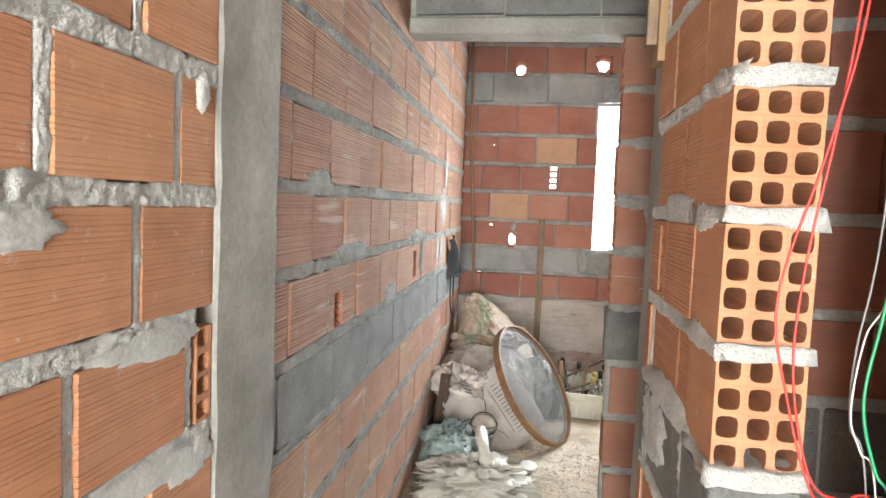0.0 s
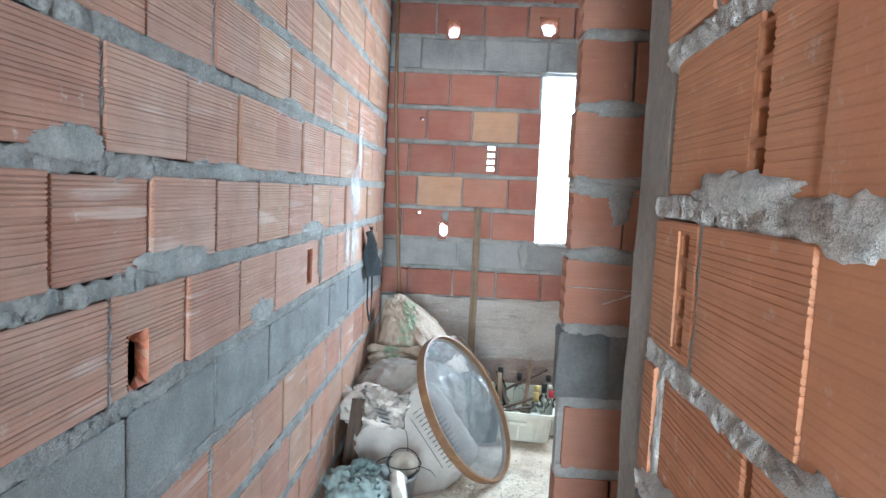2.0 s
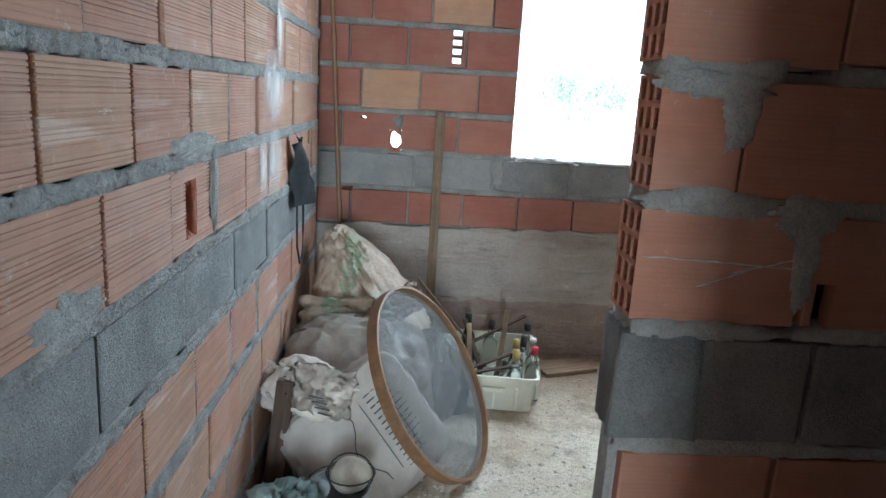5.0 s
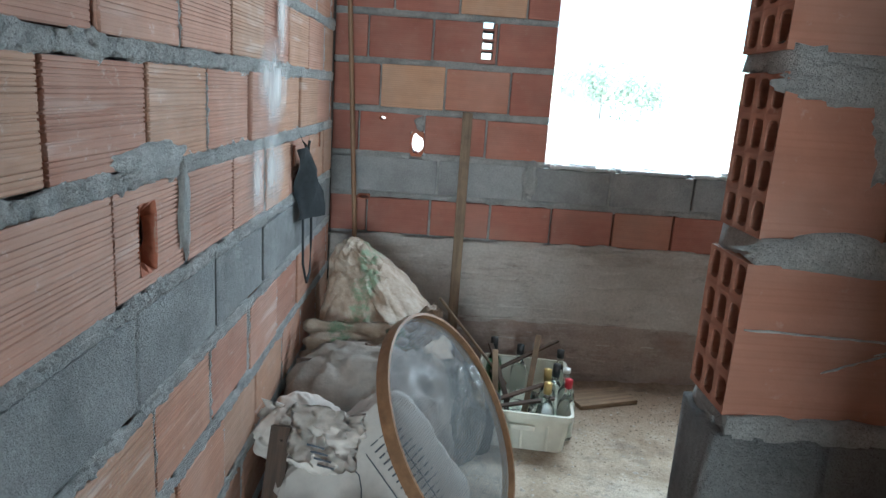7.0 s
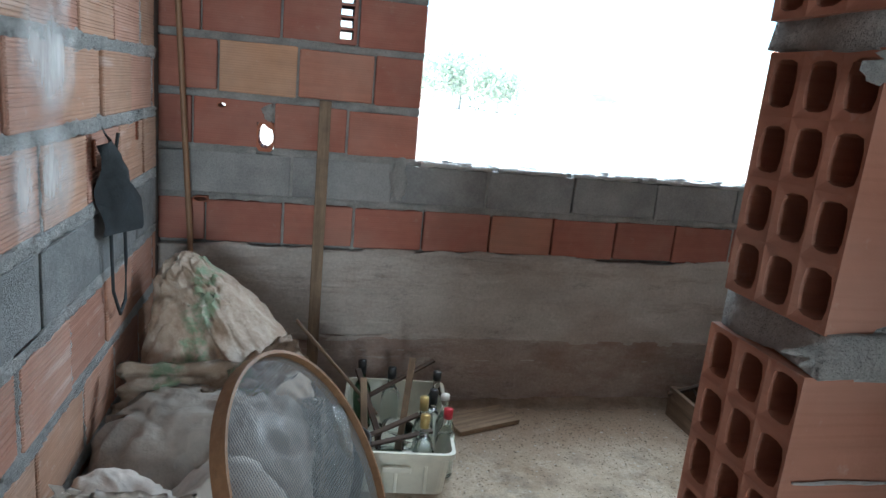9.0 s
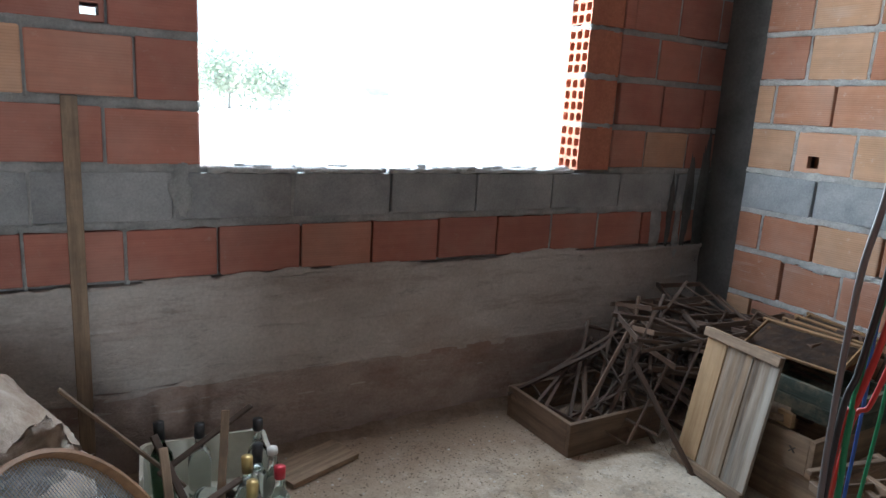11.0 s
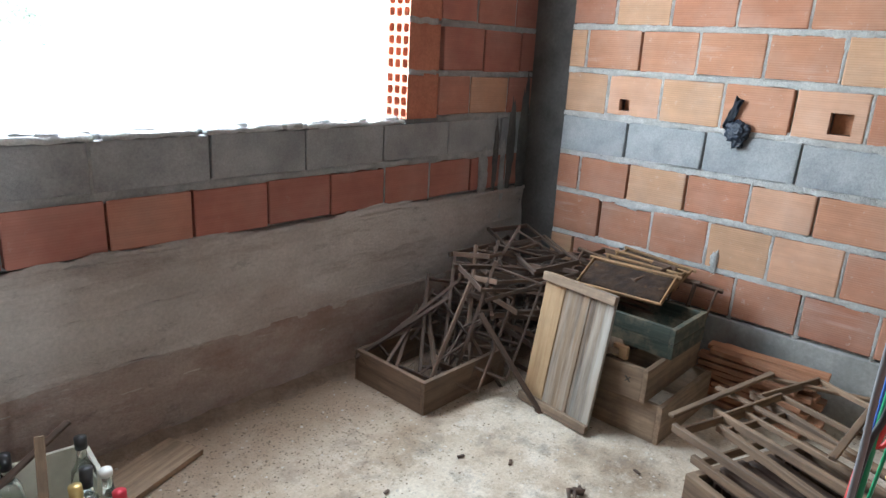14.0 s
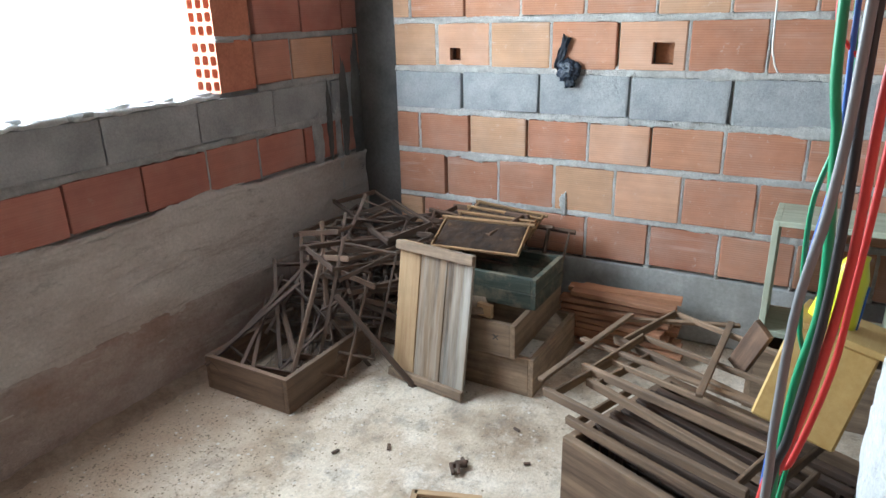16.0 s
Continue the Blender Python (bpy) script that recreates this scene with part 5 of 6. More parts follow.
def crate_shell():
    b = bmesh.new()
    w, l, hgt, t = 0.19, 0.285, 0.165, 0.004
    sects = [(w - 0.02, l - 0.02, 0.0), (w - 0.006, l - 0.006, hgt - 0.02), (w + 0.008, l + 0.008, hgt - 0.02), (w + 0.008, l + 0.008, hgt), (w - 0.004, l - 0.004, hgt), (w - 0.022, l - 0.022, 0.006)]
    rings = []
    for hw, hl, z in sects:
        ring = []
        c = 0.03
        for sx, sy, a0 in ((1, 1, 0), (-1, 1, 90), (-1, -1, 180), (1, -1, 270)):
            for k in range(5):
                a = radians(a0 + 22.5 * k)
                ring.append(b.verts.new((sx * (hw - c) + c * math.cos(a), sy * (hl - c) + c * math.sin(a), z)))
        rings.append(ring)
    n = len(rings[0])
    for a, c2 in zip(rings, rings[1:]):
        for k in range(n):
            b.faces.new((a[k], a[(k + 1) % n], c2[(k + 1) % n], c2[k]))
    b.faces.new(rings[0][::-1])
    b.faces.new(rings[-1])
    return b


part("body", crate_shell(), mat_crate, crate, smooth=False)
for x in (-0.1, 0.0, 0.1):
    part("rib", box_bm(0.012, 0.008, 0.1, 0.002), mat_crate, crate, m=pose(x, -0.279, 0.062, -4, 0, 0))
part("grip", box_bm(0.1, 0.012, 0.022, 0.004, 2), mat_crate, crate, m=pose(0, -0.293, 0.105))
for y in (-0.15, 0.0, 0.15):
    part("rib", box_bm(0.008, 0.012, 0.1, 0.002), mat_crate, crate, m=pose(0.184, y, 0.062, 0, 4, 0))

BOTTLE = [(0.0, 0.0), (0.034, 0.0), (0.036, 0.005), (0.036, 0.13), (0.032, 0.155), (0.018, 0.18), (0.014, 0.195), (0.0135, 0.24), (0.015, 0.242), (0.015, 0.252), (0.011, 0.252)]


def bottle(m, glass, cap, label, sleeve=0.035, fat=1.0, tall=1.0):
    b = thing("bottle", label, "bottle", m, "bottles in the crate")
    glass_part = part("glass_body", lathe_bm([(r * fat, z * tall) for r, z in BOTTLE], 20), glass, b, smooth=True)
    if cap:
        part("foil_sleeve", lathe_bm([(0.0155, 0.25 * tall - sleeve), (0.0165, 0.25 * tall - sleeve), (0.0165, 0.254 * tall), (0.0, 0.256 * tall)], 16), cap, glass_part, "coloured foil on the neck", smooth=True)
    return b


def in_crate(x, y, z=0.008, rx=0, ry=0, rz=0):
    return CR @ pose(x, y, z, rx, ry, rz)


bottle(pose(0.477, 4.500, 0.008), mat_glass, mat_foil_red, "clear glass bottle with a red foil neck", 0.03)
bottle(pose(0.387, 4.455, 0.008), mat_glass, mat_foil_gold, "clear glass bottle with a gold foil neck", 0.04)
bottle(pose(0.415, 4.592, 0.008, 0, -2, 0), mat_glass, mat_foil_gold, "clear glass bottle with a worn gold and white cap", 0.045)
bottle(pose(0.445, 4.660, 0.008, 2, 2, 0), mat_glass, mat_foil_black, "clear glass bottle with a black neck sleeve and pale cap", 0.05)
bottle(pose(0.490, 4.787, 0.008), mat_glass, mat_foil_black, "clear glass bottle with a dark cap", 0.03, 0.95, 1.05)
bottle(pose(0.505, 4.625, 0.008, 3, -4, 0), mat_glass, mat_foil_white, "clear glass bottle with a plain neck", 0.012)
bottle(pose(0.215, 4.855, 0.01, 0, -3, 0), mat_glass_green, mat_foil_black, "dark glass bottle with a black neck", 0.05, 1, 1.1)
bottle(pose(0.320, 4.855, 0.01, 2, 0, 0), mat_glass, mat_foil_black, "clear glass bottle with a black neck", 0.04)
bottle(in_crate(-0.02, 0.1, z=0.05, rx=70, rz=30), mat_glass, None, "clear glass bottle lying among the others", 0)
bottle(in_crate(-0.12, -0.02, z=0.06, rx=80, rz=60), mat_glass, mat_foil_white, "clear glass bottle lying on its side", 0.015)
bottle(in_crate(-0.14, -0.18, z=0.06, rx=86, rz=96), mat_glass_green, None, "green glass bottle lying on its side", 0)
for i, (x, y, z, l, ry, rz, mt) in enumerate(((0.03, -0.02, 0.21, 0.34, -68, 75, mat_wood_grey), (-0.06, -0.12, 0.15, 0.32, -14, 25, mat_wood_dark), (-0.02, -0.18, 0.15, 0.3, -10, 12, mat_wood_dark), (-0.12, -0.1, 0.2, 0.26, -60, 100, mat_wood_grey), (-0.1, 0.02, 0.17, 0.3, -55, 130, mat_wood_dark), (0.0, 0.16, 0.22, 0.34, -25, 20, mat_wood_dark))):
    st = thing("wood_stick", "flat weathered stick of wood in the bottle crate", "stick", in_crate(x, y, z, 0, ry, rz), "sticks in the crate")
    board("board", st, mt, l, 0.024, 0.009, pose(0, 0, 0))
leaner = thing("wood_stick", "thin stick of wood leaning behind the sieve", "stick", pose(0.1, 4.75, 0.3, 0, 50, 5))
board("board", leaner, mat_wood_grey, 0.5, 0.022, 0.01, pose(0, 0, 0))
plank = thing("plank", "short dusty plank lying by the window wall", "plank", pose(0.72, 4.89, 0.012, 0, 0, 20))
board("board", plank, mat_wood_grey, 0.3, 0.15, 0.02, pose(0, 0, 0))

# ---- against the window wall ----
batten = thing("batten", "long pale wooden batten standing against the wall", "batten", pose(0.01, 5.05, 0.63, -1.2, 0, 0))
board("board", batten, mat_wood_grey, 1.27, 0.045, 0.02, pose(0, 0, 0, 90, 90, 0))
pipe = thing("conduit_pipe", "thin brown pipe standing in the wall corner", "pipe")
part("tube", tube_bm([(-0.46, 5.05, 0.0), (-0.475, 5.05, 0.7), (-0.51, 5.06, 1.3), (-0.545, 5.06, 1.9), (-0.56, 5.07, 2.76)], 0.011, 10), mat_pipe, pipe, smooth=True)


# ---- hive boxes ----
def hive_box(name, label, m, w, d, hgt, mat, t=0.02, group="hive boxes", floor_board=False, halves=1):
    """An open box of boards: w along x, d along y."""
    b = thing(name, label, "box", m, group)
    for k in range(halves):
        hh = hgt / halves - 0.002
        z = hgt / halves * (k + 0.5)
        board("side_board", b, mat, w, hh, t, pose(0, -d / 2 + t / 2, z, 90, 0, 0))
        board("side_board", b, mat, w, hh, t, pose(0, d / 2 - t / 2, z, 90, 0, 0))
        board("end_board", b, mat, d - 2 * t, hh, t, pose(-w / 2 + t / 2, 0, z, 90, 0, 90))
        board("end_board", b, mat, d - 2 * t, hh, t, pose(w / 2 - t / 2, 0, z, 90, 0, 90))
    if floor_board:
        board("floor_board", b, mat, w - 2 * t, d - 2 * t, 0.01, pose(0, 0, 0.006))
    return b


tray = hive_box("hive_super", "shallow wooden hive box full of old frames, on the floor", pose(1.865, 4.75, 0), 0.5, 0.405, 0.14, mat_wood_tray)
low = hive_box("hive_super", "lowest shallow box of a stack of wooden hive boxes", pose(2.335, 4.035, 0), 0.45, 0.41, 0.155, mat_wood_grey)
middle = hive_box("hive_super", "unpainted hive box with a black cross mark, on another box", pose(2.325, 4.095, 0.156, 0, 0, 1), 0.49, 0.4, 0.132, mat_wood_x)
for a in (45, -45):
    part("cross_mark", box_bm(0.028, 0.0035, 0.002), mat_foil_black, middle, m=pose(-0.2465, -0.125, 0.075, 90, 0, 90) @ pose(0, 0, 0, 0, 0, a))
green = hive_box("hive_super", "hive box with worn green paint on top of a stack", pose(2.375, 4.075, 0.289, 0, 0, 0), 0.29, 0.4, 0.122, mat_green, halves=2)
wedge = thing("wood_block", "offcut of pale board resting on the hive boxes", "wood offcut", pose(2.17, 4.1, 0.3, 0, 8, 30))
board("board", wedge, mat_wood_grey, 0.2, 0.1, 0.025, pose(0, 0, 0))
peg = thing("wood_block", "small wooden block on the edge of a hive box", "wood offcut", pose(2.11, 4.02, 0.315, 0, 0, 80))
board("board", peg, mat_wood_tan, 0.06, 0.02, 0.05, pose(0, 0, 0))

lid = thing("hive_cover", "weathered three-board hive lid leaning on the boxes", "lid")
L0, L1, LT = Vector((2.03, 4.38, 0.0)), Vector((1.987, 4.047, 0.0)), Vector((2.125, 4.42, 0.53))
ex = (L1 - L0).normalized()
ez = (LT - L0) - ex * (LT - L0).dot(ex)
tall = ez.length
ez.normalize()
ey = ez.cross(ex)
lid.matrix_world = Matrix.Translation((L0 + L1) / 2 + Vector((0, 0, 0.004))) @ Matrix((ex, ey, ez)).transposed().to_4x4()
for k, (x, w, mt) in enumerate(((-0.117, 0.098, mat_wood_tan), (-0.005, 0.118, mat_wood_lid), (0.111, 0.108, mat_wood_lid))):
    board("board", lid, mt, tall - 0.004, w, 0.014, pose(x, -0.004, tall / 2, 90, 90, 0), "honey-coloured newer board" if k == 0 else "", 0.0015, 0.002)
for z in (0.016, tall - 0.018):
    board("batten", lid, mat_wood_grey, 0.345, 0.034, 0.02, pose(0, -0.022, z, 90, 0, 0))


# ---- hive frames ----
def hive_frame(mat, comb=None, m=None, wires=True):
    """Lies in its own x-y plane: top bar along x at y = 0, sides going to -y."""
    f = thing("beehive_insert", "old dark wooden hive frame, empty and stained", "hive insert", m, "old hive frames")
    board("top_bar", f, mat, 0.47, 0.014, 0.02, pose(0, 0, 0))
    board("side_bar", f, mat, 0.2, 0.008, 0.022, pose(-0.21, -0.105, 0, 0, 0, 90))
    board("side_bar", f, mat, 0.2, 0.008, 0.022, pose(0.21, -0.105, 0, 0, 0, 90))
    board("bottom_bar", f, mat, 0.43, 0.009, 0.014, pose(0, -0.205, 0))
    if comb:
        c = bmesh.new()
        g = [[[c.verts.new((-0.2 + 0.4 * i / 24, 0.088 - 0.176 * j / 12 + (0.016 * noise.noise(Vector((i * 0.4, 3, 1))) if j == 12 else 0), s * (0.011 + 0.006 * noise.noise(Vector((i * 0.5, j * 0.6, s))) - (0.007 if i in (0, 24) or j in (0, 12) else 0)))) for j in range(13)] for i in range(25)] for s in (1, -1)]
        for k in (0, 1):
            for i in range(24):
                for j in range(12):
                    q = [g[k][i][j], g[k][i + 1][j], g[k][i + 1][j + 1], g[k][i][j + 1]]
                    c.faces.new(q[::-1] if k == 0 else q)
        rim = [(i, 0) for i in range(24)] + [(24, j) for j in range(12)] + [(24 - i, 12) for i in range(24)] + [(0, 12 - j) for j in range(12)]
        for (i, j), (i2, j2) in zip(rim, rim[1:] + rim[:1]):
            c.faces.new((g[0][i][j], g[0][i2][j2], g[1][i2][j2], g[1][i][j]))
        part("comb", c, comb, f, "black brood comb", pose(0, -0.105, 0))
    elif wires:
        for y in (-0.06, -0.11, -0.155):
            part("wire", tube_bm([(-0.207, y, 0), (0.207, y, 0)], 0.0006, 4), mat_wire_dark, f)
    return f


frame_dark = hive_frame(mat_wood_dark, m=pose(1.82, 4.86, 0.17, 20, -12, 35))
frame_grey = hive_frame(mat_wood_mid, m=pose(1.9, 4.8, 0.2, 26, -16, 50))
rngf = random.Random(12)


def drop_frame(kind, x, y, z, rx, ry, rz):
    return copy_thing(kind, pose(x, y, z, rx, ry, rz))


def lean_frame(kind, centre, along, facing):
    """A frame about centre, its top bar along one way, its flat side facing another."""
    ax = Vector(along).normalized()
    az = Vector(facing)
    az = (az - ax * az.dot(ax)).normalized()
    ay = az.cross(ax)
    m = Matrix.Translation(Vector(centre) + ay * 0.1) @ Matrix((ax, ay, az)).transposed().to_4x4()
    return copy_thing(kind, m)


# leaning rows that rise from the tray towards the corner
for i in range(9):
    t = i / 8
    j = [rngf.uniform(-1, 1) for k in range(6)]
    lean_frame(frame_dark if rngf.random() < 0.75 else frame_grey, (1.8 + 0.48 * t + 0.03 * j[0], 4.76 - 0.1 * t + 0.07 * j[1], 0.15 + 0.21 * t + 0.015 * j[2]),
               (0.65 + 0.2 * j[3] - 0.2 * t, 0.1 + 0.3 * j[4], 0.28 + 0.5 * t), (-0.45 + 0.3 * j[5], -0.55, 0.75 + 0.25 * j[0]))
# the heap in the corner, lying nearly flat
for i in range(44):
    x = rngf.uniform(2.2, 2.6)
    y = rngf.uniform(4.5, 4.88)
    top = 0.08 + 0.4 * (i / 43)
    drop_frame(frame_dark if rngf.random() < 0.6 else frame_grey, x, y + 0.1, top + rngf.uniform(-0.01, 0.01), rngf.uniform(-16, 16), rngf.uniform(-14, 14), rngf.uniform(-60, 60))
# single ones in front of the tray
lean_frame(frame_dark, (1.99, 4.5, 0.3), (0.28, -0.1, 0.9), (-0.8, -0.5, 0.2))
lean_frame(frame_grey, (1.93, 4.58, 0.24), (0.55, 0.1, 0.7), (-0.5, -0.8, 0.3))
lean_frame(frame_dark, (1.98, 4.47, 0.12), (0.1, -0.35, -0.45), (-0.9, 0.3, -0.2))
# behind the stack, against the brick wall
for i in range(12):
    drop_frame(frame_dark if i % 3 else frame_grey, 2.52 + rngf.uniform(-0.03, 0.05), 4.4 + rngf.uniform(-0.06, 0.1), 0.1 + 0.032 * i, rngf.uniform(-8, 8), rngf.uniform(-6, 6), rngf.uniform(60, 120))
comb_frame = hive_frame(mat_wood_comb, mat_comb, pose(2.5, 4.2, 0.515, 24, 0, -84) @ Matrix.Scale(0.86, 4))
tagged(comb_frame, "hive frame with black old comb on top of the boxes", group="comb frames")
for k in range(1, 4):
    fan = copy_thing(comb_frame, pose(2.5, 4.2, 0.515, 24, 0, -84) @ Matrix.Scale(0.86, 4) @ pose(0.012 * k, 0.075 * k, -0.034 * k, 0, 0, -3 * k))
    tagged(fan, "waxy hive frame with dark comb stacked behind another")
for x, y, z, rx, ry, rz in ((2.66, 4.12, 0.47, 40, 5, -80), (2.7, 4.2, 0.44, 60, -8, -100), (2.64, 4.3, 0.46, 20, 12, -70), (2.68, 4.28, 0.5, 10, -6, -110)):
    drop_frame(frame_grey, x, y, z, rx, ry, rz)

# ---- stack of red slats by the brick wall ----
for i in range(26):
    lay, col = divmod(i, 3)
    s = thing("sawn_lath", "reddish sawn slat in a low stack by the brick wall", "lath", pose(2.6 + 0.07 * col + rngf.uniform(-0.012, 0.012), 3.66 + rngf.uniform(-0.05, 0.05), 0.014 + 0.027 * lay, 0, 0, 90 + rngf.uniform(-6, 6)), "stacked slats")
    board("board", s, mat_wood_red, rngf.uniform(0.36, 0.46), 0.055, 0.02, pose(0, 0, 0))

# ---- box with frames, near the doorway ----
RK = pose(1.325, 3.447, 0, 0, 0, -112.4)
stack = hive_box("hive_box", "weathered wooden hive box used as a stand for frames", RK @ pose(0.25, 0.2, 0.23), 0.5, 0.4, 0.228, mat_wood_stand, group="stand boxes")
stack2 = hive_box("hive_box", "weathered wooden hive box under another one", RK @ pose(0.25, 0.2, 0.0), 0.5, 0.4, 0.228, mat_wood_stand, group="stand boxes")
for i, (u, v, z, rx, ry, rz) in enumerate(((0.22, 0.03, 0.485, 2, 1, 0), (0.17, 0.012, 0.545, 2, 1.5, 1), (0.2, 0.11, 0.53, 3, -1, -2), (0.165, 0.15, 0.552, 4, 1, 2), (0.12, 0.3, 0.548, 6, 1, -4))):
    f = hive_frame(mat_wood_stand, m=RK @ pose(u, v, z, -rx, ry, rz + 180) @ pose(0, 0, 0), wires=False)
    tagged(f, "bare wooden hive frame lying across a box", group="frames on the stand box")
for i in range(7):
    f = copy_thing(frame_dark, RK @ pose(0.25, 0.06 + 0.045 * i, 0.45 + 0.004 * (i % 3), 90, 0, rngf.uniform(-2, 2)))
    tagged(f, "dark hive frame hanging in a box", group="frames in the stand box")
scrap_rng = random.Random(5)
for i, (p, q) in enumerate((((1.352, 3.512, 0.566), (1.77, 3.42, 0.57)), ((1.82, 3.18, 0.575), (1.42, 3.19, 0.58)), ((1.755, 3.44, 0.558), (1.84, 3.16, 0.562)), ((1.6, 3.5, 0.557), (1.46, 3.06, 0.562)))):
    p, q = Vector(p), Vector(q)
    d = q - p
    st = thing("wood_stick", "grey strip of wood lying across the frames", "stick", Matrix.Translation((p + q) / 2) @ d.to_track_quat("X", "Z").to_matrix().to_4x4(), "strips on the frames")
    board("board", st, mat_wood_stand, d.length, 0.016, 0.009, pose(0, 0, 0))
comb_sheet = thing("comb_piece", "brown comb sheet standing behind the yellow box", "comb", pose(1.6, 3.12, 0.62, 80, 60, 40))
board("sheet", comb_sheet, mat_wood_mid, 0.16, 0.05, 0.014, pose(0, 0, 0), warp=0.01)

yellow = thing("yellow_box", "varnished yellow pine box lying tilted on the frames", "box", pose(1.42, 2.985, 0.69, 12, 14, -6))
body = box_bm(0.26, 0.14, 0.18, 0.004)
part("body", body, mat_wood_yellow, yellow)
board("lid_board", yellow, mat_wood_yellow, 0.27, 0.15, 0.012, pose(0, 0, 0.096))
flask = thing("spray_bottle", "yellow plastic bottle with a blue stripe on the box", "bottle", pose(1.42, 2.985, 0.787, 12, 14, 0))
flask_body = part("body", lathe_bm([(0, 0), (0.04, 0), (0.04, 0.02), (0.03, 0.1), (0.018, 0.13), (0.018, 0.14), (0, 0.14)], 20), mat_yellow, flask, smooth=True)
part("stripe", box_bm(0.012, 0.004, 0.08, 0.001), mat_blue_wire, flask_body, m=pose(-0.0, -0.037, 0.05, -6, 0, 0))
pale = hive_box("hive_box", "pale green hive box standing on its side by the wall", pose(2.62, 2.95, 0.45, 0, -90, 0) @ pose(0, 0, -0.12), 0.42, 0.4, 0.24, mat_pale_green_wood, group="pale box")
support = hive_box("hive_box", "plain wooden box under a pale hive box", pose(2.6, 2.95, 0), 0.4, 0.42, 0.238, mat_wood_grey, group="stand boxes")

# ---- hanging things on walls ----
mask = thing("dust_mask", "charcoal cloth mask hanging by straps from the wall", "mask")
bmk = bmesh.new()
g = []
for i in range(9):
    line = []
    for j in range(7):
        u, v = i / 8, j / 6
        wdt = 0.015 + 0.22 * math.sin(math.pi * min(1, u * 0.62)) ** 1.3
        line.append(bmk.verts.new((-0.566 + 0.05 * u * v + 0.03 * math.sin(math.pi * v) + 0.012 * math.sin(u * 9 + v * 7), 4.2 + wdt * v + 0.02 * u, 1.13 - 0.24 * u + 0.05 * v * (1 - u))))
    g.append(line)
for a, c in zip(g, g[1:]):
    for j in range(6):
        bmk.faces.new((a[j], a[j + 1], c[j + 1], c[j]))
bmesh.ops.solidify(bmk, geom=list(bmk.faces), thickness=0.004)
part("cloth", bmk, mat_black_cloth, mask, smooth=True)
part("strap", tube_bm([(-0.56, 4.28, 1.1), (-0.558, 4.285, 0.9), (-0.558, 4.3, 0.72), (-0.556, 4.36, 0.635), (-0.556, 4.42, 0.66), (-0.556, 4.43, 0.78), (-0.556, 4.42, 0.9)], 0.005, 6), mat_black_cloth, mask, smooth=True)
part("strap", tube_bm([(-0.56, 4.35, 1.1), (-0.555, 4.36, 1.15)], 0.005, 6), mat_black_cloth, mask)

rag = thing("plastic_rag", "dark navy plastic rag stuffed into a wall joint", "rag", pose(2.803, 3.985, 1.095))
part("body", bag_bm(0.014, 0.042, 0.042, 51, 2.0, 0.4, 0.22), mat_navy, rag, smooth=True)
ragged_sheet("tail", rag, mat_navy, 0.035, 0.13, pose(0.0, 0.03, 0.07, 90, -18, 85), 52, 0.015, 10)
ragged_sheet("tail", rag, mat_navy, 0.05, 0.06, pose(-0.006, -0.005, -0.035, 90, 10, 85), 53, 0.015, 10)


# ---- cables ----
def cable(name, label, mat, pts, r, steps=10):
    """A cable along a smooth line through pts."""
    c = thing(name, label, "cable", group="loose cables")
    p = [Vector(q) for q in pts]
    p = [p[0] * 2 - p[1]] + p + [p[-1] * 2 - p[-2]]
    out = []
    for i in range(1, len(p) - 2):
        for k in range(steps):
            t = k / steps
            a, b2, c2, d = p[i - 1:i + 3]
            out.append(0.5 * ((2 * b2) + (c2 - a) * t + (2 * a - 5 * b2 + 4 * c2 - d) * t * t + (3 * b2 - a - 3 * c2 + d) * t ** 3))
    out.append(p[-2])
    part("sheath", tube_bm(out, r, 8), mat, c, smooth=True)
    return c


# before the open brick ends
cable("cable", "red cable hanging before the open brick ends", mat_red_wire, [(0.382, 0.910, 2.76), (0.364, 0.900, 1.8), (0.353, 0.890, 1.6), (0.322, 0.890, 1.44), (0.276, 0.890, 1.254), (0.295, 0.890, 1.13), (0.332, 0.890, 1.012), (0.372, 0.900, 0.99), (0.422, 0.920, 0.985), (0.512, 0.990, 0.8), (0.532, 1.040, 0.01)], 0.0017)
cable("cable", "second red cable hanging before the open brick ends", mat_red_wire, [(0.387, 0.915, 2.76), (0.367, 0.905, 1.85), (0.347, 0.895, 1.6), (0.330, 0.895, 1.45), (0.308, 0.895, 1.3), (0.302, 0.895, 1.16), (0.330, 0.895, 1.03), (0.372, 0.905, 1.0), (0.422, 0.925, 0.99), (0.522, 1.000, 0.8), (0.542, 1.050, 0.01)], 0.0017)
cable("cable", "green cable hanging in loose loops by the brick pier", mat_green_wire, [(0.447, 0.930, 2.76), (0.429, 0.940, 1.9), (0.425, 0.940, 1.55), (0.433, 0.940, 1.35), (0.423, 0.940, 1.24), (0.407, 0.940, 1.12), (0.427, 0.940, 1.03), (0.457, 0.940, 0.96), (0.537, 0.980, 0.6), (0.557, 1.020, 0.01)], 0.0022)
cable("cable", "white cable hanging in loose loops by the brick pier", mat_white_wire, [(0.447, 0.950, 2.76), (0.442, 0.950, 1.7), (0.437, 0.950, 1.3), (0.407, 0.950, 1.2), (0.397, 0.950, 1.1), (0.412, 0.950, 1.05), (0.437, 0.950, 0.98), (0.497, 0.990, 0.5), (0.537, 1.040, 0.01)], 0.0012)
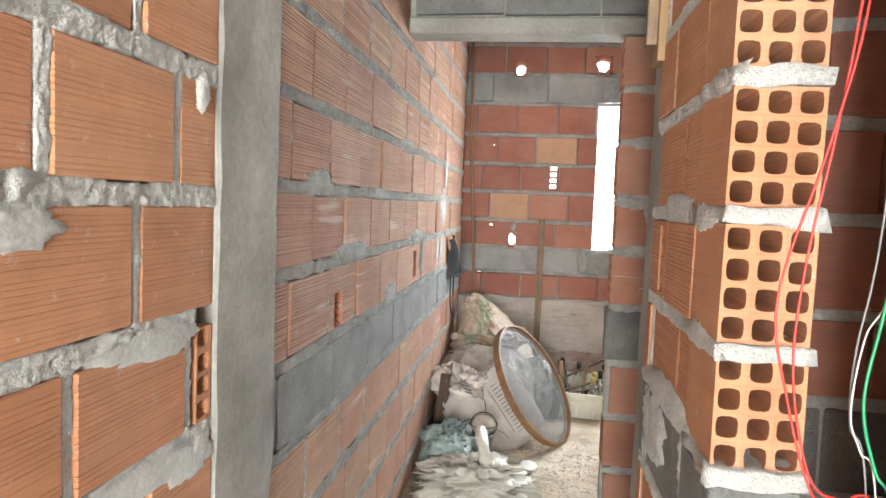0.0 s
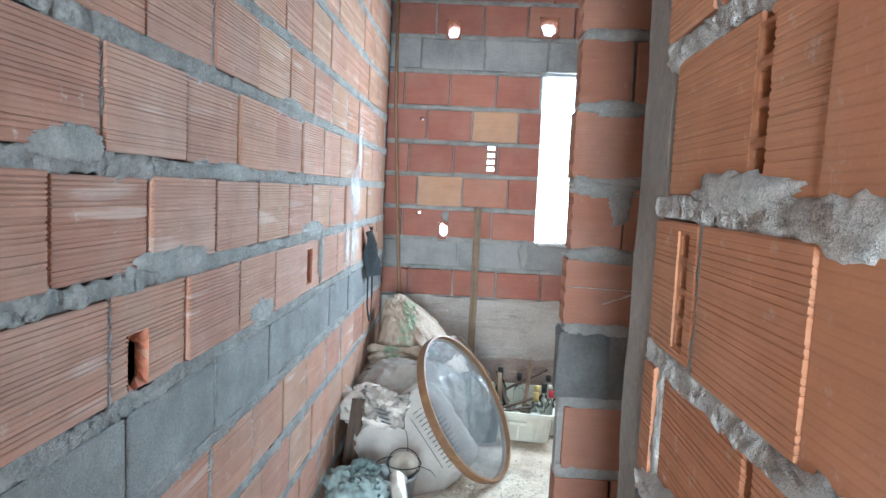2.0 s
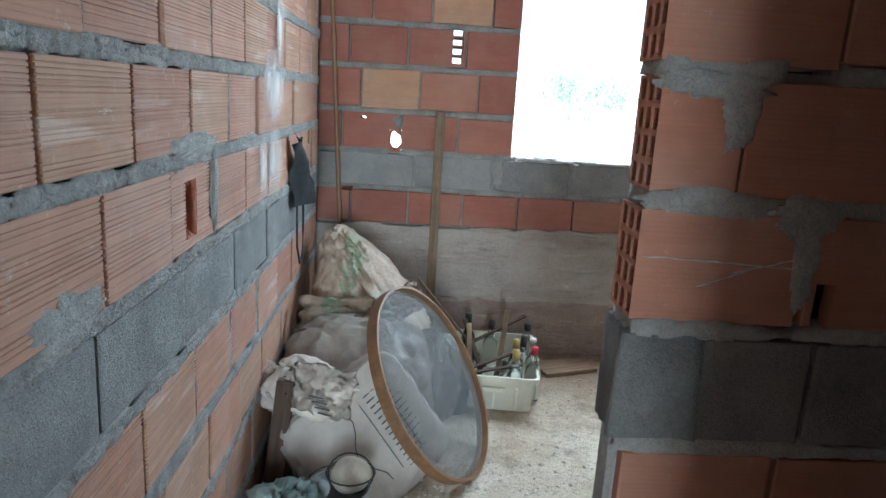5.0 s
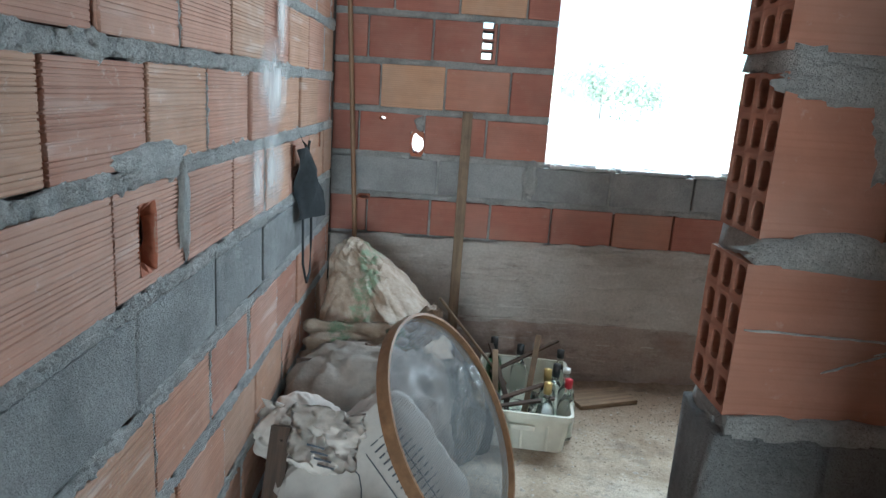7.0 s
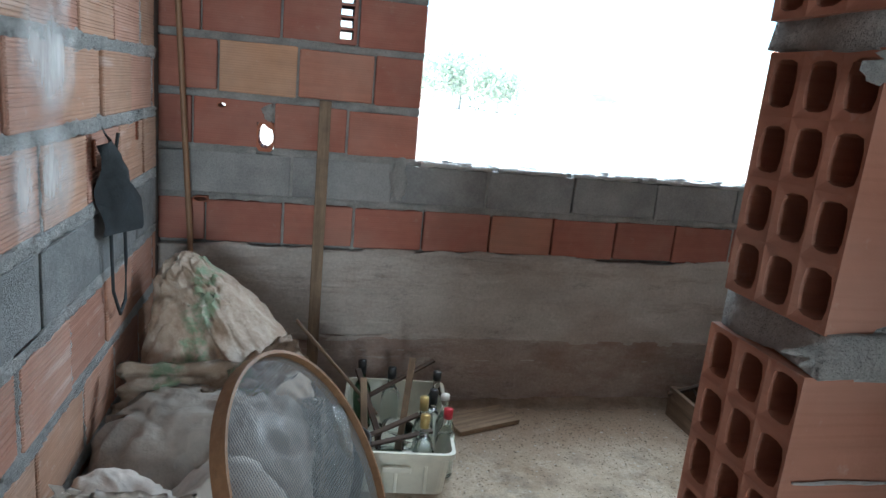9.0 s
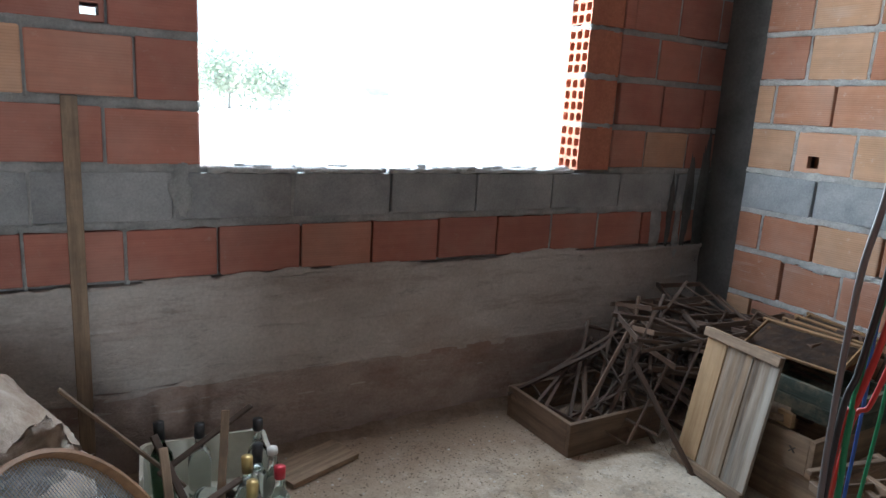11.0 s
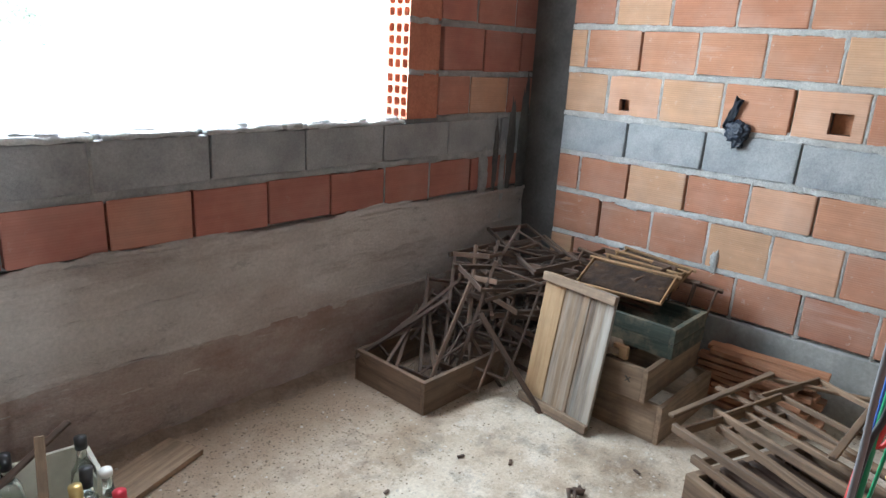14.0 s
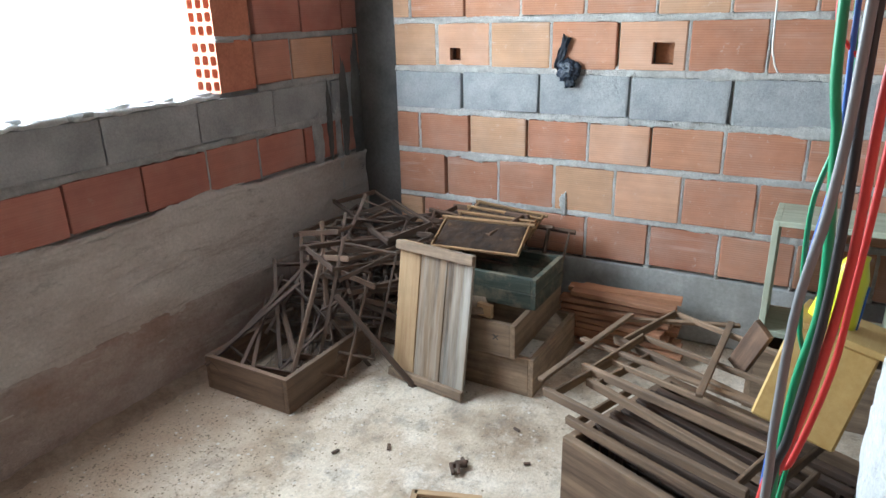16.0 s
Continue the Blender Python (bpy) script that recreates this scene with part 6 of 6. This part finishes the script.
cable("cable", "grey cable hanging by the brick pier", mat_grey_wire, [(0.452, 0.960, 2.76), (0.437, 0.960, 1.8), (0.422, 0.960, 1.35), (0.402, 0.960, 1.18), (0.402, 0.960, 1.08), (0.427, 0.960, 1.0), (0.487, 1.000, 0.5), (0.517, 1.040, 0.01)], 0.0015)
# the bundle inside the doorway
XC = 0.5
for nm, mt, r, pts in (
    ("green", mat_green_wire, 0.0026, [(XC, 3.05, 2.76), (XC, 3.046, 1.7), (XC, 3.043, 1.36), (XC, 3.036, 1.28), (XC, 3.03, 1.2), (XC, 3.036, 1.14), (XC, 3.038, 1.06), (XC + 0.01, 3.04, 0.9), (XC + 0.05, 3.06, 0.01)]),
    ("blue", mat_blue_wire, 0.0015, [(XC + 0.02, 3.05, 2.76), (XC + 0.02, 3.04, 1.6), (XC + 0.02, 3.037, 1.36), (XC + 0.02, 3.034, 1.27), (XC + 0.02, 3.04, 1.2), (XC + 0.02, 3.042, 1.12), (XC + 0.03, 3.045, 1.0), (XC + 0.06, 3.07, 0.01)]),
    ("grey", mat_grey_wire, 0.0026, [(XC - 0.02, 3.04, 2.76), (XC - 0.02, 3.034, 1.6), (XC - 0.02, 3.032, 1.34), (XC - 0.02, 3.034, 1.26), (XC - 0.02, 3.041, 1.2), (XC - 0.02, 3.042, 1.13), (XC - 0.02, 3.041, 1.06), (XC, 3.045, 0.8), (XC + 0.03, 3.06, 0.01)]),
    ("black", mat_black_wire, 0.0026, [(XC - 0.01, 3.035, 2.76), (XC - 0.01, 3.03, 1.6), (XC - 0.01, 3.029, 1.34), (XC - 0.01, 3.027, 1.25), (XC - 0.01, 3.028, 1.19), (XC - 0.01, 3.034, 1.12), (XC - 0.01, 3.041, 1.06), (XC, 3.045, 0.8), (XC + 0.03, 3.065, 0.01)]),
    ("red", mat_red_wire, 0.0026, [(XC, 3.02, 2.76), (XC, 3.017, 1.7), (XC, 3.018, 1.38), (XC, 3.02, 1.3), (XC, 3.02, 1.22), (XC, 3.026, 1.15), (XC, 3.036, 1.09), (XC, 3.044, 1.05), (XC + 0.01, 3.05, 0.8), (XC + 0.05, 3.07, 0.01)]),
    ("red", mat_red_wire, 0.002, [(XC + 0.01, 3.012, 2.76), (XC + 0.01, 3.012, 1.5), (XC + 0.01, 3.013, 1.3), (XC + 0.01, 3.016, 1.2), (XC + 0.01, 3.019, 1.15), (XC + 0.01, 3.03, 1.09), (XC + 0.01, 3.043, 1.05), (XC + 0.02, 3.055, 0.8), (XC + 0.06, 3.075, 0.01)]),
    ("green", mat_green_wire, 0.0015, [(XC + 0.03, 3.045, 2.76), (XC + 0.03, 3.04, 1.5), (XC + 0.03, 3.033, 1.31), (XC + 0.03, 3.042, 1.24), (XC + 0.03, 3.038, 1.17), (XC + 0.03, 3.03, 1.1), (XC + 0.05, 3.05, 0.8), (XC + 0.09, 3.09, 0.01)]),
):
    cable("cable", "thick %s cable hanging in a bundle inside the doorway" % nm, mt, pts, r)
cable("cable", "thin white cable hanging in front of the brick wall", mat_white_wire, [(1.6, 3.16, 2.76), (1.6, 3.16, 1.6), (1.605, 3.157, 1.3), (1.6, 3.15, 1.24), (1.6, 3.14, 1.215)], 0.0018)
cable("cable", "loop of red cable by the doorway", mat_red_wire, [(0.52, 3.03, 2.0), (0.52, 3.034, 1.42), (0.52, 3.042, 1.37), (0.52, 3.045, 1.35), (0.52, 3.043, 1.335), (0.52, 3.036, 1.325), (0.52, 3.03, 1.32)], 0.0012)

# formwork board at the column's head
form = thing("formwork_board", "rough formwork board fixed to the column head", "board", pose(0.252, 1.73, 2.2))
board("board", form, mat_wood_tan, 0.98, 0.09, 0.025, pose(0, 0, 0, 0, 90, 0) @ pose(0, 0, 0, 0, 0, 0))
board("cleat", form, mat_wood_grey, 0.94, 0.03, 0.025, pose(-0.026, -0.02, 0.02, 0, 90, 0))

# paint smear on the ribbed bricks
mat_smear, snt, sb = material("whitewash_smear")
sb.inputs["Base Color"].default_value = (0.75, 0.74, 0.74, 1)
sb.inputs["Roughness"].default_value = 0.9
tr = snt.nodes.new("ShaderNodeBsdfTransparent")
mx = snt.nodes.new("ShaderNodeMixShader")
gen = snt.nodes.new("ShaderNodeTexCoord").outputs["Generated"]
mp = snt.nodes.new("ShaderNodeMapping")
mp.inputs["Location"].default_value = (0, -1, -1)
mp.inputs["Scale"].default_value = (0, 2, 2)
snt.links.new(gen, mp.inputs["Vector"])
gr = snt.nodes.new("ShaderNodeTexGradient")
gr.gradient_type = "SPHERICAL"
snt.links.new(mp.outputs[0], gr.inputs[0])
spos = place(snt, False)
stroke = snt.nodes.new("ShaderNodeMapping")
stroke.inputs["Scale"].default_value = (1, 1, 0.3)
snt.links.new(spos, stroke.inputs["Vector"])
amount = maths(snt, "MULTIPLY", maths(snt, "MULTIPLY", gr.outputs["Fac"], 1.15), ramp(snt, noise_tex(snt, stroke.outputs[0], 9.0, 5.0, 0.6), (0.35, grey(0.05)), (0.62, grey(0.9))))
amount.node.use_clamp = True
snt.links.new(amount, mx.inputs[0])
snt.links.new(tr.outputs[0], mx.inputs[1])
snt.links.new(sb.outputs[0], mx.inputs[2])
snt.links.new(mx.outputs[0], snt.nodes["Material Output"].inputs["Surface"])
for y, z, w, hgt in ((3.93, 1.335, 0.36, 0.27), (3.87, 1.09, 0.42, 0.27), (4.02, 1.55, 0.14, 0.34)):
    bm = box_bm(0.002, w, hgt)
    part("whitewash_smear", bm, mat_smear, wall_west, "white smear of wash", pose(-0.5735, y, z))

# ---- loose dirt on the floor ----
def crumbs(name, label, mat, n, area, size, seed):
    rng = random.Random(seed)
    verts, faces = [], []
    for i in range(n):
        x, y = area(rng)
        r = size * rng.uniform(0.35, 1.0) ** 2 + 0.0008
        a = rng.uniform(0, 6.28)
        base = len(verts)
        for k in range(4):
            t = a + k * 1.571 + rng.uniform(-0.4, 0.4)
            verts.append((x + r * math.cos(t) * rng.uniform(0.6, 1.4), y + r * math.sin(t), 0.0005))
        verts.append((x, y, r * rng.uniform(0.3, 0.8)))
        for k in range(4):
            faces.append((base + k, base + (k + 1) % 4, base + 4))
    me = bpy.data.meshes.new(name)
    me.from_pydata(verts, [], faces)
    me.materials.append(mat)
    return tagged(new(name, me), label, "debris", kind="stuff")


def whole_room(rng):
    return rng.uniform(-0.55, 2.8), rng.uniform(3.0, 5.05)


def by_window(rng):
    return rng.gauss(1.15, 0.4), min(5.05, rng.gauss(4.72, 0.22))


def by_door(rng):
    return rng.gauss(0.2, 0.2), rng.gauss(3.4, 0.4)


crumbs("floor_crumbs", "brown wood crumbs and dirt scattered on the floor", mat_crumb, 700, whole_room, 0.005, 1)
crumbs("floor_crumbs", "dense dark crumbs below the window", mat_crumb, 2600, by_window, 0.0045, 2)
crumbs("floor_crumbs", "pale mortar crumbs scattered on the floor", mat_pale_crumb, 1500, whole_room, 0.007, 3)
crumbs("floor_crumbs", "mortar rubble and dirt in the doorway", mat_pale_crumb, 900, by_door, 0.012, 4)


def drift(name, label, x0, x1, y0, y1, hgt, seed):
    b = bmesh.new()
    nx, ny = int((x1 - x0) / 0.016), int((y1 - y0) / 0.012)
    g = []
    for i in range(nx + 1):
        line = []
        for j in range(ny + 1):
            x, y = x0 + (x1 - x0) * i / nx, y0 + (y1 - y0) * j / ny
            f = j / ny
            e = min(1, 4 * min(i / nx, 1 - i / nx))
            z = hgt * e * (f * f + 0.25 * noise.noise(Vector((x * 4, y * 4, seed)))) + 0.006 * noise.noise(Vector((x * 20, y * 20, seed))) + 0.004 * noise.noise(Vector((x * 55, y * 55, seed))) - 0.006
            line.append(b.verts.new((x, y, z)))
        g.append(line)
    for a, c in zip(g, g[1:]):
        for j in range(ny):
            b.faces.new((a[j], c[j], c[j + 1], a[j + 1]))
    return tagged(part(name, b, mat_dirt, smooth=True), label, "soil", kind="stuff")


drift("soil_drift", "reddish soil drifted against the window wall", 0.5, 2.3, 4.93, 5.09, 0.035, 3)
twig = thing("twisted_root", "dark twisted scrap lying on the floor", "scrap", pose(1.632, 3.875, 0.012))
part("strand", tube_bm([(-0.04, 0, 0), (-0.015, 0.02, 0.008), (0.012, -0.012, 0.006), (0.04, 0.012, 0.0)], [0.006, 0.011, 0.012, 0.006], 8), mat_wood_dark, twig)
part("strand", tube_bm([(-0.03, -0.015, 0.0), (0.0, 0.008, 0.012), (0.035, -0.01, 0)], [0.005, 0.009, 0.005], 8), mat_wood_dark, twig)
angle = thing("wood_angle", "two thin laths nailed to a corner on the floor", "wood offcut", pose(1.47, 3.93, 0.01, 0, 0, -20))
board("lath", angle, mat_wood_tan, 0.22, 0.02, 0.012, pose(-0.08, -0.06, 0, 0, 0, 40))
board("lath", angle, mat_wood_tan, 0.2, 0.02, 0.012, pose(0.06, -0.07, 0, 0, 0, -50))
for i, (x, y, l, rz) in enumerate(((1.62, 4.13, 0.06, 30), (1.52, 4.27, 0.05, -20), (1.9, 3.8, 0.05, 70), (1.2, 4.3, 0.04, 10), (1.75, 3.7, 0.04, 120))):
    c = thing("wood_chip", "small dark chip of wood on the floor", "wood chip", pose(x, y, 0.006, 0, 0, rz), "chips on the floor")
    board("chip", c, mat_wood_mid, l * 0.55, 0.011, 0.006, pose(0, 0, 0), warp=0.004)

# ---- bricks of the walls ----
lay_bricks()
